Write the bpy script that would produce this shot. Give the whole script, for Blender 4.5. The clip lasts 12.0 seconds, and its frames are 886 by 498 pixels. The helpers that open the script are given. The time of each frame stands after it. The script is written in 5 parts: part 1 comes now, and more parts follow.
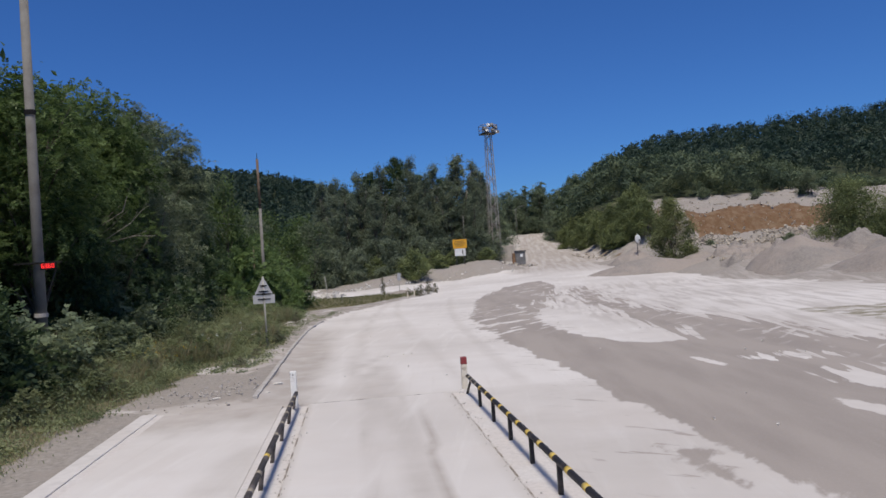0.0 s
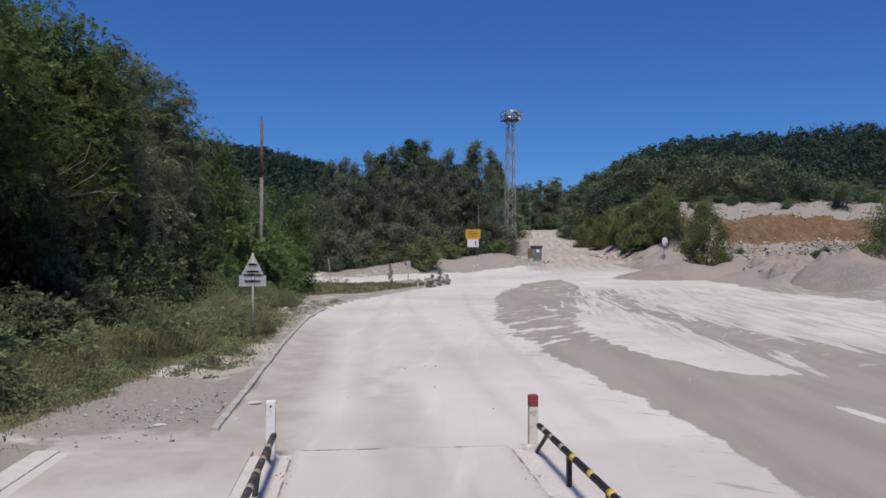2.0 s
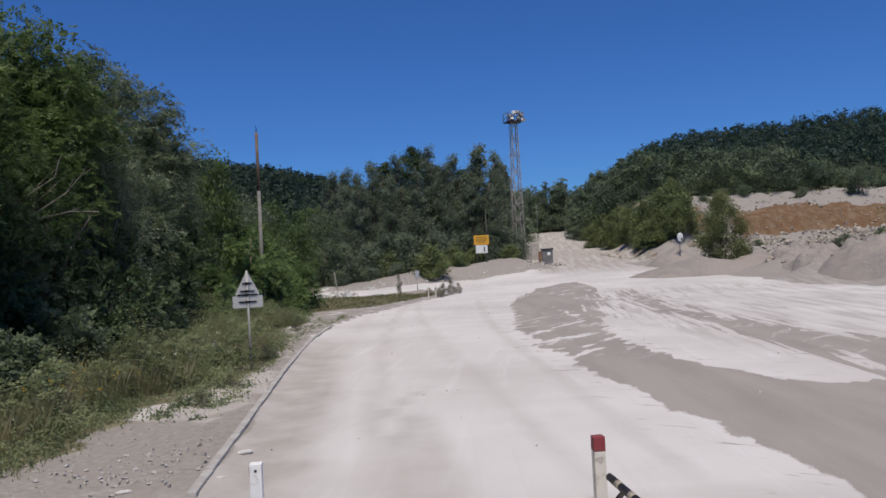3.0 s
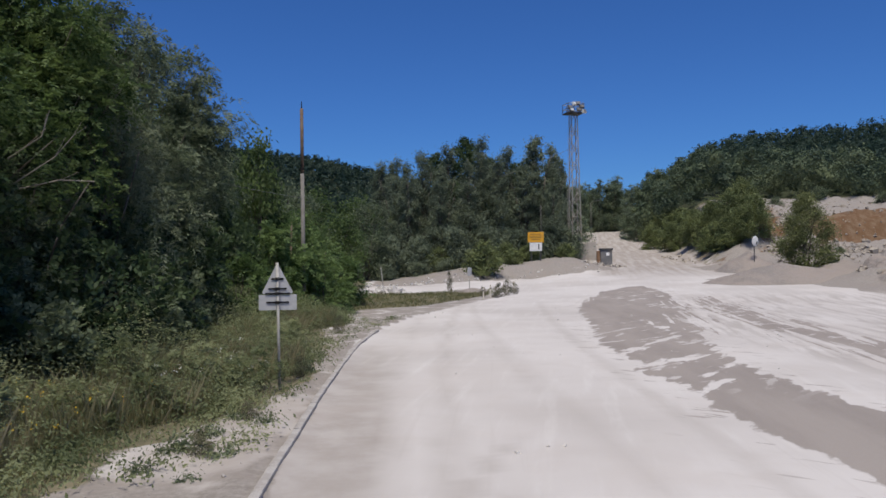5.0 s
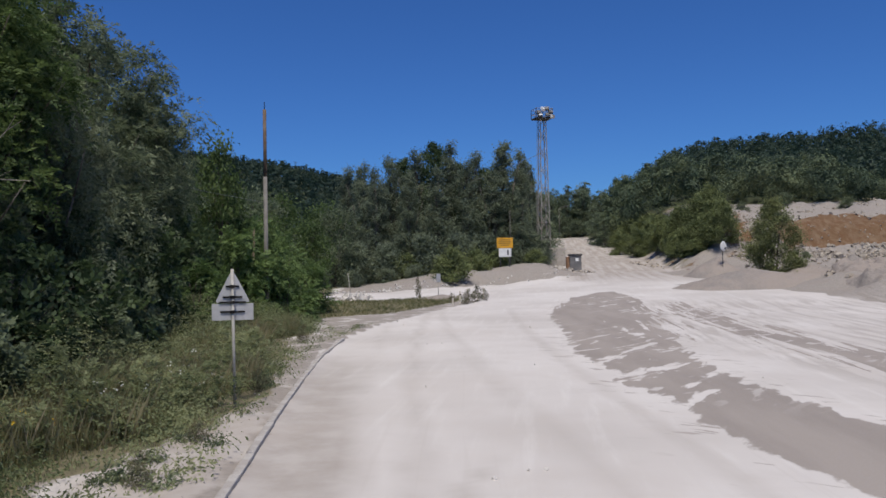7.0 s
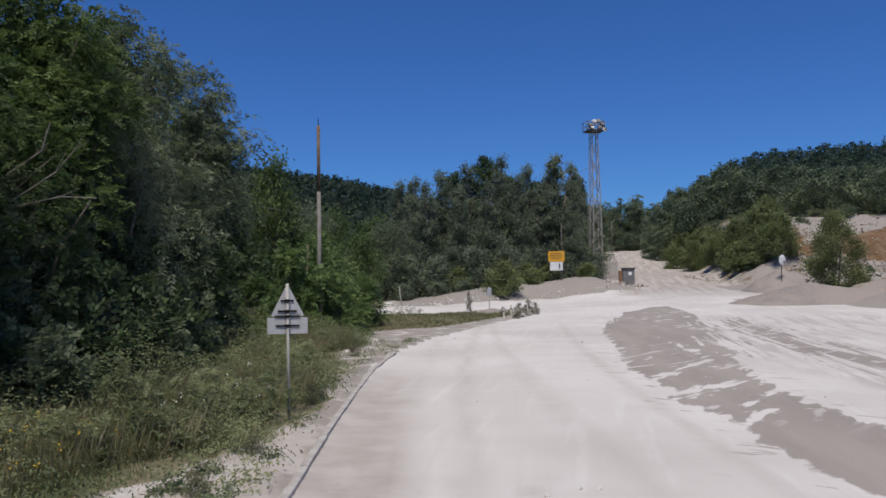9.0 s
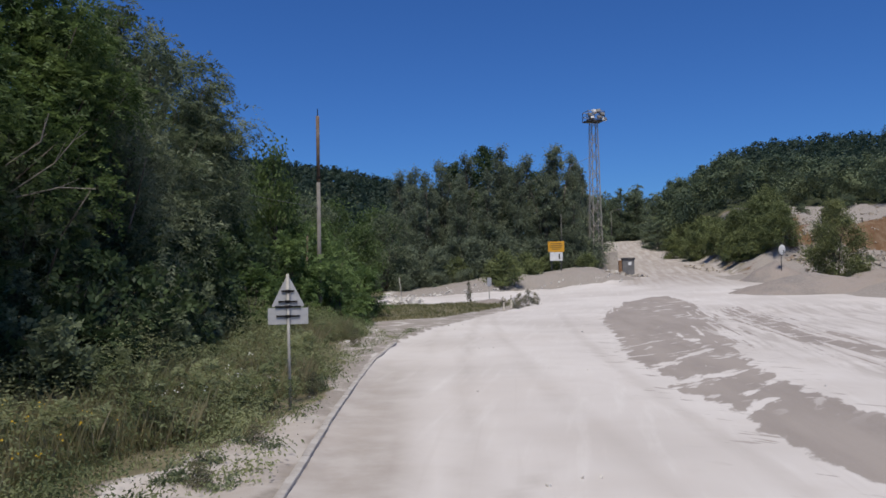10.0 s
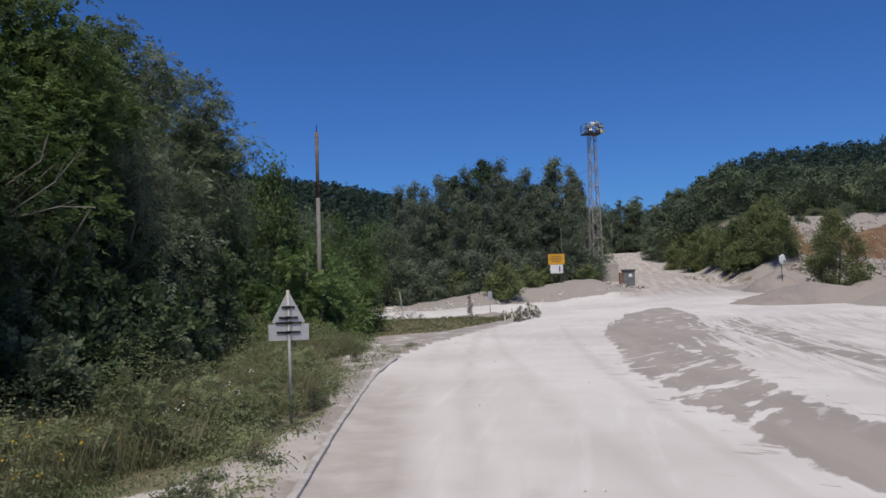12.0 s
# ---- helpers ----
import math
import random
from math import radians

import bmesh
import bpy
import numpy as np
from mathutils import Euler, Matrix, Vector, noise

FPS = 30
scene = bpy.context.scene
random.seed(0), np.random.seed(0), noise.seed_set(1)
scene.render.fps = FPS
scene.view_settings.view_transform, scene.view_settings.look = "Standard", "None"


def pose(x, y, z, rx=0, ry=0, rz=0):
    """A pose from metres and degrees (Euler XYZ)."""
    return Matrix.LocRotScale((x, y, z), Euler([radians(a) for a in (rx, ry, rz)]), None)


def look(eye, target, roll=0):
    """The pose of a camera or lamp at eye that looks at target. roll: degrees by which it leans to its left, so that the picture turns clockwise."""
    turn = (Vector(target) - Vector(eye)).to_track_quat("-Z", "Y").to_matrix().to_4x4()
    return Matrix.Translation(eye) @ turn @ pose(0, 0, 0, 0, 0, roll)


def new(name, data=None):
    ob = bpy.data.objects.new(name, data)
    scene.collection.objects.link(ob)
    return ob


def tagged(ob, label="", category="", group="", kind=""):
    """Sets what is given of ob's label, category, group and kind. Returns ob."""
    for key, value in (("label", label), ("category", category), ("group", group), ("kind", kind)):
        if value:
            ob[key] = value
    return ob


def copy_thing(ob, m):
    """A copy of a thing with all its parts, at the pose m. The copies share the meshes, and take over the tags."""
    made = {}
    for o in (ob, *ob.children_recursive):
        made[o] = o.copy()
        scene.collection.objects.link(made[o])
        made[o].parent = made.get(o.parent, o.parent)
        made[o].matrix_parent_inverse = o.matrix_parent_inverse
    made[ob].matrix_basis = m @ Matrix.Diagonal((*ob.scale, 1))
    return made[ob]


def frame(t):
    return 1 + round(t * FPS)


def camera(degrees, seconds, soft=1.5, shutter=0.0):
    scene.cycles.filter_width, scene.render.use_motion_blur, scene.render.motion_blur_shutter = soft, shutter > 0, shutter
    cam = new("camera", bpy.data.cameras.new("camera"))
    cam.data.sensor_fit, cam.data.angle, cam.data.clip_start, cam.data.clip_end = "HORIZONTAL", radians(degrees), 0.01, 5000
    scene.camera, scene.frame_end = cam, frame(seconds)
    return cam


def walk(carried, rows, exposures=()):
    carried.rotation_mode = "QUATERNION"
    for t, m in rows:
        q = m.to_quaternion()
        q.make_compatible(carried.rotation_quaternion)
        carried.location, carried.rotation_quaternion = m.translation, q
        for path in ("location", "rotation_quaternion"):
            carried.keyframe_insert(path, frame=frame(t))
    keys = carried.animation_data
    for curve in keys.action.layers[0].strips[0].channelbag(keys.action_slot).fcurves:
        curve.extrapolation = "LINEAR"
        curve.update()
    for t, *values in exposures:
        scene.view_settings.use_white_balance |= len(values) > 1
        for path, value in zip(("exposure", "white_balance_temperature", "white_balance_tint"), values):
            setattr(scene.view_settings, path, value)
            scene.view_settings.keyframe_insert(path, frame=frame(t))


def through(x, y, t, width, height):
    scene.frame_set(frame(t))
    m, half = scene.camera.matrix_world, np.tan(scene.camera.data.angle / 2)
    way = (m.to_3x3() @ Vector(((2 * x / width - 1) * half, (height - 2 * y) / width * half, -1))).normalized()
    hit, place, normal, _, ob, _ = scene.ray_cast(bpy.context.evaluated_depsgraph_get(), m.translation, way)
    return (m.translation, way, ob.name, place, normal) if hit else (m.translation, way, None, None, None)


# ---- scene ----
PATH = [
    (0, (0.399, -0.222, 2.525), (0.631, 1.764, 2.562), -3.8),
    (0.5, (0.354, 1.064, 2.477), (0.634, 3.044, 2.5), -2.4),
    (1, (0.289, 2.441, 2.447), (0.53, 4.425, 2.401), -1.1),
    (1.5, (0.238, 3.774, 2.497), (0.394, 5.766, 2.41), 1.7),
    (2, (0.18, 4.982, 2.472), (0.399, 6.97, 2.485), 0.2),
    (2.5, (0.211, 6.19, 2.474), (0.382, 8.181, 2.382), 0.2),
    (3, (0.223, 7.225, 2.445), (0.426, 9.214, 2.48), -2.8),
    (3.2, (0.153, 7.645, 2.484), (0.312, 9.638, 2.478), -2.7),
    (4.8, (-0.175, 11.459, 2.463), (-0.068, 13.455, 2.514), 0.8),
    (5, (-0.155, 11.7, 2.493), (-0.066, 13.698, 2.521), -0.8),
    (5.5, (-0.133, 12.231, 2.459), (0.031, 14.223, 2.516), -1.5),
    (6, (-0.101, 12.537, 2.48), (0.071, 14.528, 2.565), -0.6),
    (6.5, (-0.103, 12.704, 2.478), (0.088, 14.692, 2.586), -1.2),
    (7, (-0.113, 12.694, 2.475), (0.058, 14.686, 2.518), -1.0),
    (7.5, (-0.139, 12.671, 2.544), (-0.002, 14.661, 2.688), -0.9),
    (7.7, (-0.247, 12.841, 2.523), (-0.185, 14.834, 2.679), 0.3),
    (9.3, (-0.121, 12.622, 2.507), (-0.079, 14.621, 2.563), -0.9),
    (9.5, (-0.142, 12.645, 2.502), (-0.099, 14.644, 2.549), -0.9),
    (10, (-0.147, 12.661, 2.5), (-0.106, 14.66, 2.555), -1.0),
    (10.5, (-0.153, 12.651, 2.499), (-0.11, 14.649, 2.569), -1.3),
    (11, (-0.147, 12.649, 2.499), (-0.106, 14.647, 2.567), -1.4),
    (11.5, (-0.137, 12.641, 2.503), (-0.098, 14.64, 2.581), -1.6),
    (12, (-0.137, 12.644, 2.504), (-0.096, 14.641, 2.595), -1.7),
]
cam = camera(59.7, 12.0, 1.6)
walk(cam, [(t, look(eye, target, roll)) for t, eye, target, roll in PATH])

# ---- light ----
SUN_UP, SUN_ROUND = 66, 188          # degrees above the horizon, and clockwise from +y
world = bpy.data.worlds.new("sky")
scene.world = world
world.use_nodes = True
wt = world.node_tree
sky = wt.nodes.new("ShaderNodeTexSky")
sky.sky_type, sky.sun_disc = "NISHITA", False
sky.sun_elevation, sky.sun_rotation = radians(SUN_UP), radians(SUN_ROUND)
sky.altitude, sky.air_density, sky.dust_density, sky.ozone_density = 400, 1.0, 0.25, 3.0
tint = wt.nodes.new("ShaderNodeMix")
tint.data_type, tint.blend_type = "RGBA", "MULTIPLY"
tint.inputs["Factor"].default_value = 1.0
tint.inputs[7].default_value = (0.35, 0.70, 1.29, 1)
wt.links.new(sky.outputs[0], tint.inputs[6])
wt.links.new(tint.outputs[2], wt.nodes["Background"].inputs[0])
wt.nodes["Background"].inputs[1].default_value = 0.071
sun_data = bpy.data.lights.new("sun", "SUN")
sun_data.energy, sun_data.angle, sun_data.color = 4.1, radians(14.0), (1.0, 0.94, 0.84)
sun = new("sun", sun_data)
a, e = radians(SUN_ROUND), radians(SUN_UP)
sun.matrix_world = look((60 * math.sin(a) * math.cos(e), 60 * math.cos(a) * math.cos(e), 60 * math.sin(e)), (0, 0, 0))
scene.view_settings.exposure = 0.0


# ---- materials ----
class Mat:
    """A node material, built by short calls."""

    def __init__(self, name, rough=0.8, metal=0.0, spec=0.3):
        self.m = bpy.data.materials.new(name)
        self.m.use_nodes = True
        self.t = self.m.node_tree
        self.b = self.t.nodes["Principled BSDF"]
        self.b.inputs["Roughness"].default_value = rough
        self.b.inputs["Metallic"].default_value = metal
        self.b.inputs["Specular IOR Level"].default_value = spec
        self.co = self.node("ShaderNodeNewGeometry").outputs["Position"]

    def node(self, kind):
        return self.t.nodes.new(kind)

    def put(self, socket, value):
        if hasattr(value, "links"):
            self.t.links.new(value, socket)
        else:
            socket.default_value = value

    def local(self):
        self.co = self.node("ShaderNodeTexCoord").outputs["Object"]
        return self

    def noise(self, scale, detail=4, rough=0.55, stretch=None, turn=0.0, warp=0.0):
        n = self.node("ShaderNodeTexNoise")
        n.inputs["Scale"].default_value, n.inputs["Detail"].default_value = scale, detail
        n.inputs["Roughness"].default_value, n.inputs["Distortion"].default_value = rough, warp
        src = self.co
        if stretch:
            mp = self.node("ShaderNodeMapping")
            mp.vector_type = "TEXTURE"
            mp.inputs["Rotation"].default_value[2] = radians(turn)
            mp.inputs["Scale"].default_value = stretch
            self.t.links.new(self.co, mp.inputs[0])
            src = mp.outputs[0]
        self.t.links.new(src, n.inputs["Vector"])
        return n.outputs["Fac"]

    def ramp(self, value, lo, hi, out0=0.0, out1=1.0):
        r = self.node("ShaderNodeMapRange")
        r.interpolation_type = "SMOOTHSTEP"
        for k, v in zip(range(1, 5), (lo, hi, out0, out1)):
            r.inputs[k].default_value = v
        self.put(r.inputs[0], value)
        return r.outputs[0]

    def math(self, op, p, q):
        n = self.node("ShaderNodeMath")
        n.operation = op
        self.put(n.inputs[0], p)
        self.put(n.inputs[1], q)
        return n.outputs[0]

    def mix(self, fac, p, q):
        n = self.node("ShaderNodeMix")
        n.data_type = "RGBA"
        self.put(n.inputs["Factor"], fac)
        for socket, v in ((n.inputs[6], p), (n.inputs[7], q)):
            self.put(socket, (*v, 1) if isinstance(v, tuple) else v)
        return n.outputs[2]

    def attr(self, name):
        n = self.node("ShaderNodeAttribute")
        n.attribute_name = name
        return n.outputs["Fac"]

    def random(self, island=False):
        if island:
            return self.node("ShaderNodeNewGeometry").outputs["Random Per Island"]
        return self.node("ShaderNodeObjectInfo").outputs["Random"]

    def colour(self, c):
        self.put(self.b.inputs["Base Color"], (*c, 1) if isinstance(c, tuple) else c)
        return self

    def bump(self, height, strength=0.3, distance=0.02):
        n = self.node("ShaderNodeBump")
        n.inputs["Strength"].default_value, n.inputs["Distance"].default_value = strength, distance
        self.t.links.new(height, n.inputs["Height"])
        self.t.links.new(n.outputs[0], self.b.inputs["Normal"])
        return self


def worn(name, base, other, scale=6.0, rough=0.7, metal=0.0, bump=0.2, spec=0.3, lo=0.4, hi=0.7):
    """A surface of one colour with patches of another, and grain."""
    m = Mat(name, rough, metal, spec).local()
    big = m.ramp(m.noise(scale, 5), lo, hi)
    fine = m.noise(scale * 12, 3)
    c = m.mix(big, base, other)
    c = m.mix(m.ramp(fine, 0.3, 0.8, 0.0, 0.35), c, tuple(v * 0.6 for v in base))
    m.colour(c).bump(fine, bump, 0.01)
    return m.m


def leafy(name, dark, light, dry=None, through=0.35, rough=0.55, clump=0.55, speckle=0.5):
    """Leaves: each its own shade, some light passing through."""
    m = Mat(name, rough, 0.0, 0.25)
    rnd = m.random(True)
    patch = m.ramp(m.noise(clump, 3), 0.36, 0.64)
    c = m.mix(m.ramp(m.math("ADD", m.math("MULTIPLY", rnd, speckle), m.math("MULTIPLY", patch, 1 - speckle)), 0.05, 0.95), dark, light)
    if dry:
        c = m.mix(m.ramp(rnd, 0.86, 0.97), c, dry)
    m.colour(c)
    tr = m.node("ShaderNodeBsdfTranslucent")
    m.put(tr.inputs["Color"], c)
    mixer = m.node("ShaderNodeMixShader")
    mixer.inputs[0].default_value = through
    m.t.links.new(m.b.outputs[0], mixer.inputs[1])
    m.t.links.new(tr.outputs[0], mixer.inputs[2])
    m.t.links.new(mixer.outputs[0], m.t.nodes["Material Output"].inputs["Surface"])
    return m.m


DUST, DUST2 = (0.555, 0.52, 0.49), (0.465, 0.43, 0.40)
ASPHALT, ASPHALT2 = (0.292, 0.255, 0.226), (0.24, 0.208, 0.185)


def ground_material():
    m = Mat("quarry_ground", 0.92, 0.0, 0.15)
    tracks = m.noise(1.0, 5, 0.6, (0.35, 4.0, 1.0), -12)
    streak = m.noise(1.0, 4, 0.55, (0.45, 2.4, 1.0), -38, 0.8)
    arcs = m.noise(1.0, 4, 0.55, (0.30, 6.5, 1.0), -13, 0.25)
    broad, mid, grain = m.noise(0.12, 4), m.noise(1.1, 6, 0.6), m.noise(28, 4, 0.7)
    dust = m.mix(m.ramp(broad, 0.38, 0.66), DUST, DUST2)
    dust = m.mix(m.ramp(tracks, 0.5, 0.75, 0, 0.45), dust, (0.61, 0.585, 0.555))
    dust = m.mix(m.ramp(mid, 0.52, 0.8, 0, 0.35), dust, (0.44, 0.40, 0.365))
    dust = m.mix(m.math("MULTIPLY", m.attr("worn"), m.ramp(mid, 0.2, 0.7, 0.5, 1.0)), dust, (0.335, 0.298, 0.266))
    dust = m.mix(m.ramp(m.noise(0.28, 6, 0.65, None, 0, 0.6), 0.47, 0.66, 0, 0.3), dust, (0.475, 0.425, 0.385))
    dust = m.mix(m.ramp(m.noise(1.0, 3, 0.5, (0.16, 5.0, 1.0), -6, 0.6), 0.6, 0.75, 0, 0.14), dust, (0.40, 0.36, 0.325))
    ruts = m.noise(1.0, 5, 0.6, (0.55, 14.0, 1.0), -12, 0.3)
    dust = m.mix(m.math("MULTIPLY", m.attr("track"), m.ramp(ruts, 0.36, 0.62, 0.55, 1.0)), dust, m.mix(m.ramp(mid, 0.35, 0.65), (0.355, 0.315, 0.28), (0.30, 0.262, 0.23)))
    # crushed stone of the verge
    pebble = m.noise(9, 5, 0.75)
    gravel = m.mix(m.ramp(pebble, 0.3, 0.75), (0.215, 0.190, 0.166), (0.335, 0.303, 0.272))
    gravel = m.mix(m.ramp(mid, 0.45, 0.65, 0, 0.7), gravel, (0.27, 0.235, 0.207))
    edge = m.math("ADD", m.attr("gravel"), m.math("MULTIPLY", m.math("SUBTRACT", mid, 0.5), 0.9))
    c = m.mix(m.ramp(edge, 0.4, 0.6), dust, gravel)
    # bare dark asphalt where the lime has been swept off, with ragged streaky borders
    bare = m.mix(m.ramp(m.noise(0.5, 5, 0.6, (0.5, 3, 1), -8), 0.35, 0.7), ASPHALT, ASPHALT2)
    bare = m.mix(m.ramp(grain, 0.45, 0.8, 0, 0.4), bare, (0.36, 0.335, 0.315))
    d = m.math("ADD", m.attr("bare"), m.math("MULTIPLY", m.math("SUBTRACT", streak, 0.5), m.attr("ragged")))
    d = m.math("ADD", d, m.math("MULTIPLY", m.math("SUBTRACT", arcs, 0.5), m.attr("arcs")))
    d = m.math("ADD", d, m.math("MULTIPLY", m.math("SUBTRACT", mid, 0.5), 0.6))
    c = m.mix(m.ramp(d, -0.03, 0.09, 0.0, 0.95), c, bare)
    dash = m.math("MULTIPLY", m.ramp(m.noise(1.0, 3, 0.5, (0.22, 1.0, 1.0), 48, 0.3), 0.63, 0.67), m.ramp(m.attr("bare"), -1.7, -0.1))
    c = m.mix(m.math("MULTIPLY", dash, m.ramp(d, 0.05, -0.05, 0, 0.75)), c, bare)
    chalk = m.math("MULTIPLY", m.ramp(m.noise(1.0, 4, 0.55, (0.55, 2.0, 1.0), -46, 1.0), 0.575, 0.63), m.attr("chalk"))
    c = m.mix(m.math("MULTIPLY", chalk, m.ramp(d, 0.0, 0.1, 0, 0.85)), c, dust)
    smear = m.ramp(m.noise(1.0, 5, 0.6, (0.5, 5.5, 1.0), -14, 0.5), 0.43, 0.63, 0, 0.8)
    c = m.mix(m.math("MULTIPLY", m.math("MULTIPLY", smear, m.ramp(m.attr("arcs"), 2.0, 5.0)), m.ramp(d, 0.0, 0.1, 1.0, 0.0)), c, (0.375, 0.34, 0.31))
    # cut earth, grass soil
    earth = m.mix(m.ramp(m.noise(0.9, 6, 0.7, (0.8, 0.8, 3.0)), 0.38, 0.66), (0.128, 0.074, 0.039), (0.185, 0.126, 0.080))
    earth = m.mix(m.ramp(m.noise(1.6, 5, 0.7), 0.48, 0.66, 0, 0.8), earth, (0.128, 0.066, 0.034))
    c = m.mix(m.ramp(m.math("ADD", m.attr("cut"), m.math("MULTIPLY", m.math("SUBTRACT", m.noise(0.45, 5, 0.7), 0.5), 1.5)), 0.4, 0.6), c, earth)
    soil = m.mix(m.ramp(mid, 0.35, 0.65), (0.11, 0.10, 0.06), (0.20, 0.175, 0.112))
    c = m.mix(m.ramp(m.math("ADD", m.attr("green"), m.math("MULTIPLY", m.math("SUBTRACT", mid, 0.5), 0.8)), 0.42, 0.62), c, soil)
    # near-black green wherever the woods stand
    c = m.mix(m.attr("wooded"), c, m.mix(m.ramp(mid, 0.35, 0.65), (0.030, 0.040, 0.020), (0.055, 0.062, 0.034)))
    m.colour(c)
    h = m.math("ADD", m.math("MULTIPLY", grain, 0.25), m.math("ADD", m.math("MULTIPLY", mid, 0.8), m.math("MULTIPLY", pebble, m.attr("gravel"))))
    m.bump(h, 0.5, 0.035)
    return m.m


GROUND = ground_material()
CONCRETE = worn("dusty_concrete", (0.53, 0.495, 0.465), (0.485, 0.445, 0.41), 0.5, 0.9, bump=0.25)
KERB = worn("kerb_concrete", (0.34, 0.31, 0.282), (0.45, 0.42, 0.39), 3.5, 0.9, bump=0.4)
SILL = worn("pinkish_concrete", (0.525, 0.48, 0.445), (0.545, 0.51, 0.48), 1.5, 0.9, bump=0.3)
GRIT = worn("gritty_joint", (0.20, 0.165, 0.135), (0.50, 0.46, 0.425), 2.2, 0.95, lo=0.42, hi=0.6)
GAP = worn("dark_gap", (0.05, 0.045, 0.04), (0.46, 0.43, 0.40), 0.9, 0.95, lo=0.46, hi=0.52)
BLACK = worn("worn_black_paint", (0.028, 0.024, 0.022), (0.10, 0.08, 0.066), 5, 0.6, 0.0, 0.3, lo=0.5, hi=0.75)
BLACK_WORN = worn("dusty_black_paint", (0.07, 0.058, 0.05), (0.21, 0.175, 0.15), 5, 0.75, 0.0, 0.3)
PALE_BAND = worn("faded_band_paint", (0.34, 0.29, 0.22), (0.24, 0.20, 0.16), 14, 0.7)
YELLOW = worn("yellow_paint", (0.60, 0.41, 0.06), (0.50, 0.38, 0.16), 14, 0.6)
WHITE_POST = worn("chipped_cream_paint", (0.66, 0.60, 0.50), (0.33, 0.27, 0.21), 7, 0.6, lo=0.5, hi=0.68)
WHITE_METAL = worn("white_painted_metal", (0.78, 0.76, 0.72), (0.60, 0.56, 0.51), 9, 0.5, lo=0.55, hi=0.7)
RED_POST = worn("faded_red_paint", (0.25, 0.042, 0.045), (0.20, 0.07, 0.062), 12, 0.6)
GALV = worn("galvanised_sheet", (0.46, 0.455, 0.45), (0.40, 0.395, 0.39), 7, 0.6, 0.1, 0.05)
PIPE = worn("galvanised_pipe", (0.43, 0.41, 0.37), (0.34, 0.32, 0.29), 8, 0.75, 0.0, 0.2, spec=0.15)
BRACKET = worn("dark_bracket", (0.014, 0.013, 0.014), (0.03, 0.027, 0.025), 9, 0.8, spec=0.1)
POLE = worn("grey_concrete_pole", (0.20, 0.188, 0.17), (0.15, 0.137, 0.122), 2.5, 0.9, bump=0.4)
POLE_WOOD = worn("brown_weathered_pole", (0.13, 0.085, 0.055), (0.17, 0.13, 0.10), 3, 0.85, bump=0.4)
STEEL = worn("tower_steel", (0.36, 0.335, 0.30), (0.25, 0.20, 0.16), 1.2, 0.6, 0.2)
DARK_STEEL = worn("dark_steel", (0.06, 0.06, 0.062), (0.11, 0.10, 0.09), 3, 0.6, 0.2)
LAMP_WHITE = worn("floodlight_enamel", (0.75, 0.75, 0.74), (0.6, 0.6, 0.58), 4, 0.4)
SIGN_YELLOW = worn("orange_yellow_sheet", (0.72, 0.36, 0.02), (0.62, 0.32, 0.05), 2, 0.5, bump=0.05)
SIGN_WHITE = worn("white_sheet", (0.78, 0.77, 0.74), (0.66, 0.65, 0.62), 2, 0.5, bump=0.05)
SIGN_INK = worn("sign_ink", (0.20, 0.12, 0.03), (0.25, 0.15, 0.05), 8, 0.6, bump=0.0)
GREY_METAL = worn("grey_painted_metal", (0.15, 0.145, 0.14), (0.21, 0.20, 0.19), 2, 0.6)
RUST = worn("rusty_brown_sheet", (0.22, 0.12, 0.065), (0.30, 0.20, 0.13), 3, 0.8)
BEIGE = worn("beige_block", (0.43, 0.385, 0.33), (0.34, 0.30, 0.255), 1.2, 0.95, bump=0.5)
STONE = worn("limestone", (0.39, 0.345, 0.285), (0.27, 0.222, 0.175), 1.5, 0.95, bump=0.5)
PALE_STONE = worn("pale_limestone", (0.56, 0.53, 0.49), (0.46, 0.425, 0.39), 4, 0.95, bump=0.4)
BARK = worn("bark", (0.105, 0.085, 0.068), (0.19, 0.165, 0.14), 3, 0.95, bump=0.6)
DEADWOOD = worn("dead_wood", (0.30, 0.27, 0.235), (0.22, 0.195, 0.165), 6, 0.9, bump=0.4)
WIRE = worn("grey_cable", (0.16, 0.16, 0.155), (0.22, 0.22, 0.21), 4, 0.6)
PILE = Mat("gravel_pile", 0.95, 0, 0.1)
_n, _p = PILE.noise(0.35, 5), PILE.noise(6, 5, 0.75)
PILE.colour(PILE.mix(PILE.ramp(_p, 0.3, 0.7, 0, 0.55), PILE.mix(PILE.ramp(_n, 0.4, 0.62), (0.278, 0.235, 0.204), (0.208, 0.186, 0.169)), (0.325, 0.29, 0.259))).bump(PILE.math("ADD", PILE.math("MULTIPLY", PILE.noise(1.4, 5, 0.65), 1.2), PILE.math("MULTIPLY", _p, 0.5)), 0.9, 0.14)
PILE = PILE.m
LEAF_A = leafy("leaves_robinia", (0.044, 0.078, 0.026), (0.148, 0.205, 0.066), through=0.46)
LEAF_B = leafy("leaves_willow", (0.078, 0.105, 0.058), (0.225, 0.265, 0.155), through=0.45)
LEAF_V = leafy("leaves_silvery", (0.085, 0.115, 0.062), (0.235, 0.268, 0.165), through=0.42)
LEAF_C = leafy("leaves_bright", (0.075, 0.125, 0.04), (0.18, 0.255, 0.09), through=0.45)
LEAF_D = leafy("leaves_grove", (0.125, 0.155, 0.105), (0.225, 0.262, 0.17), through=0.48, speckle=0.25)
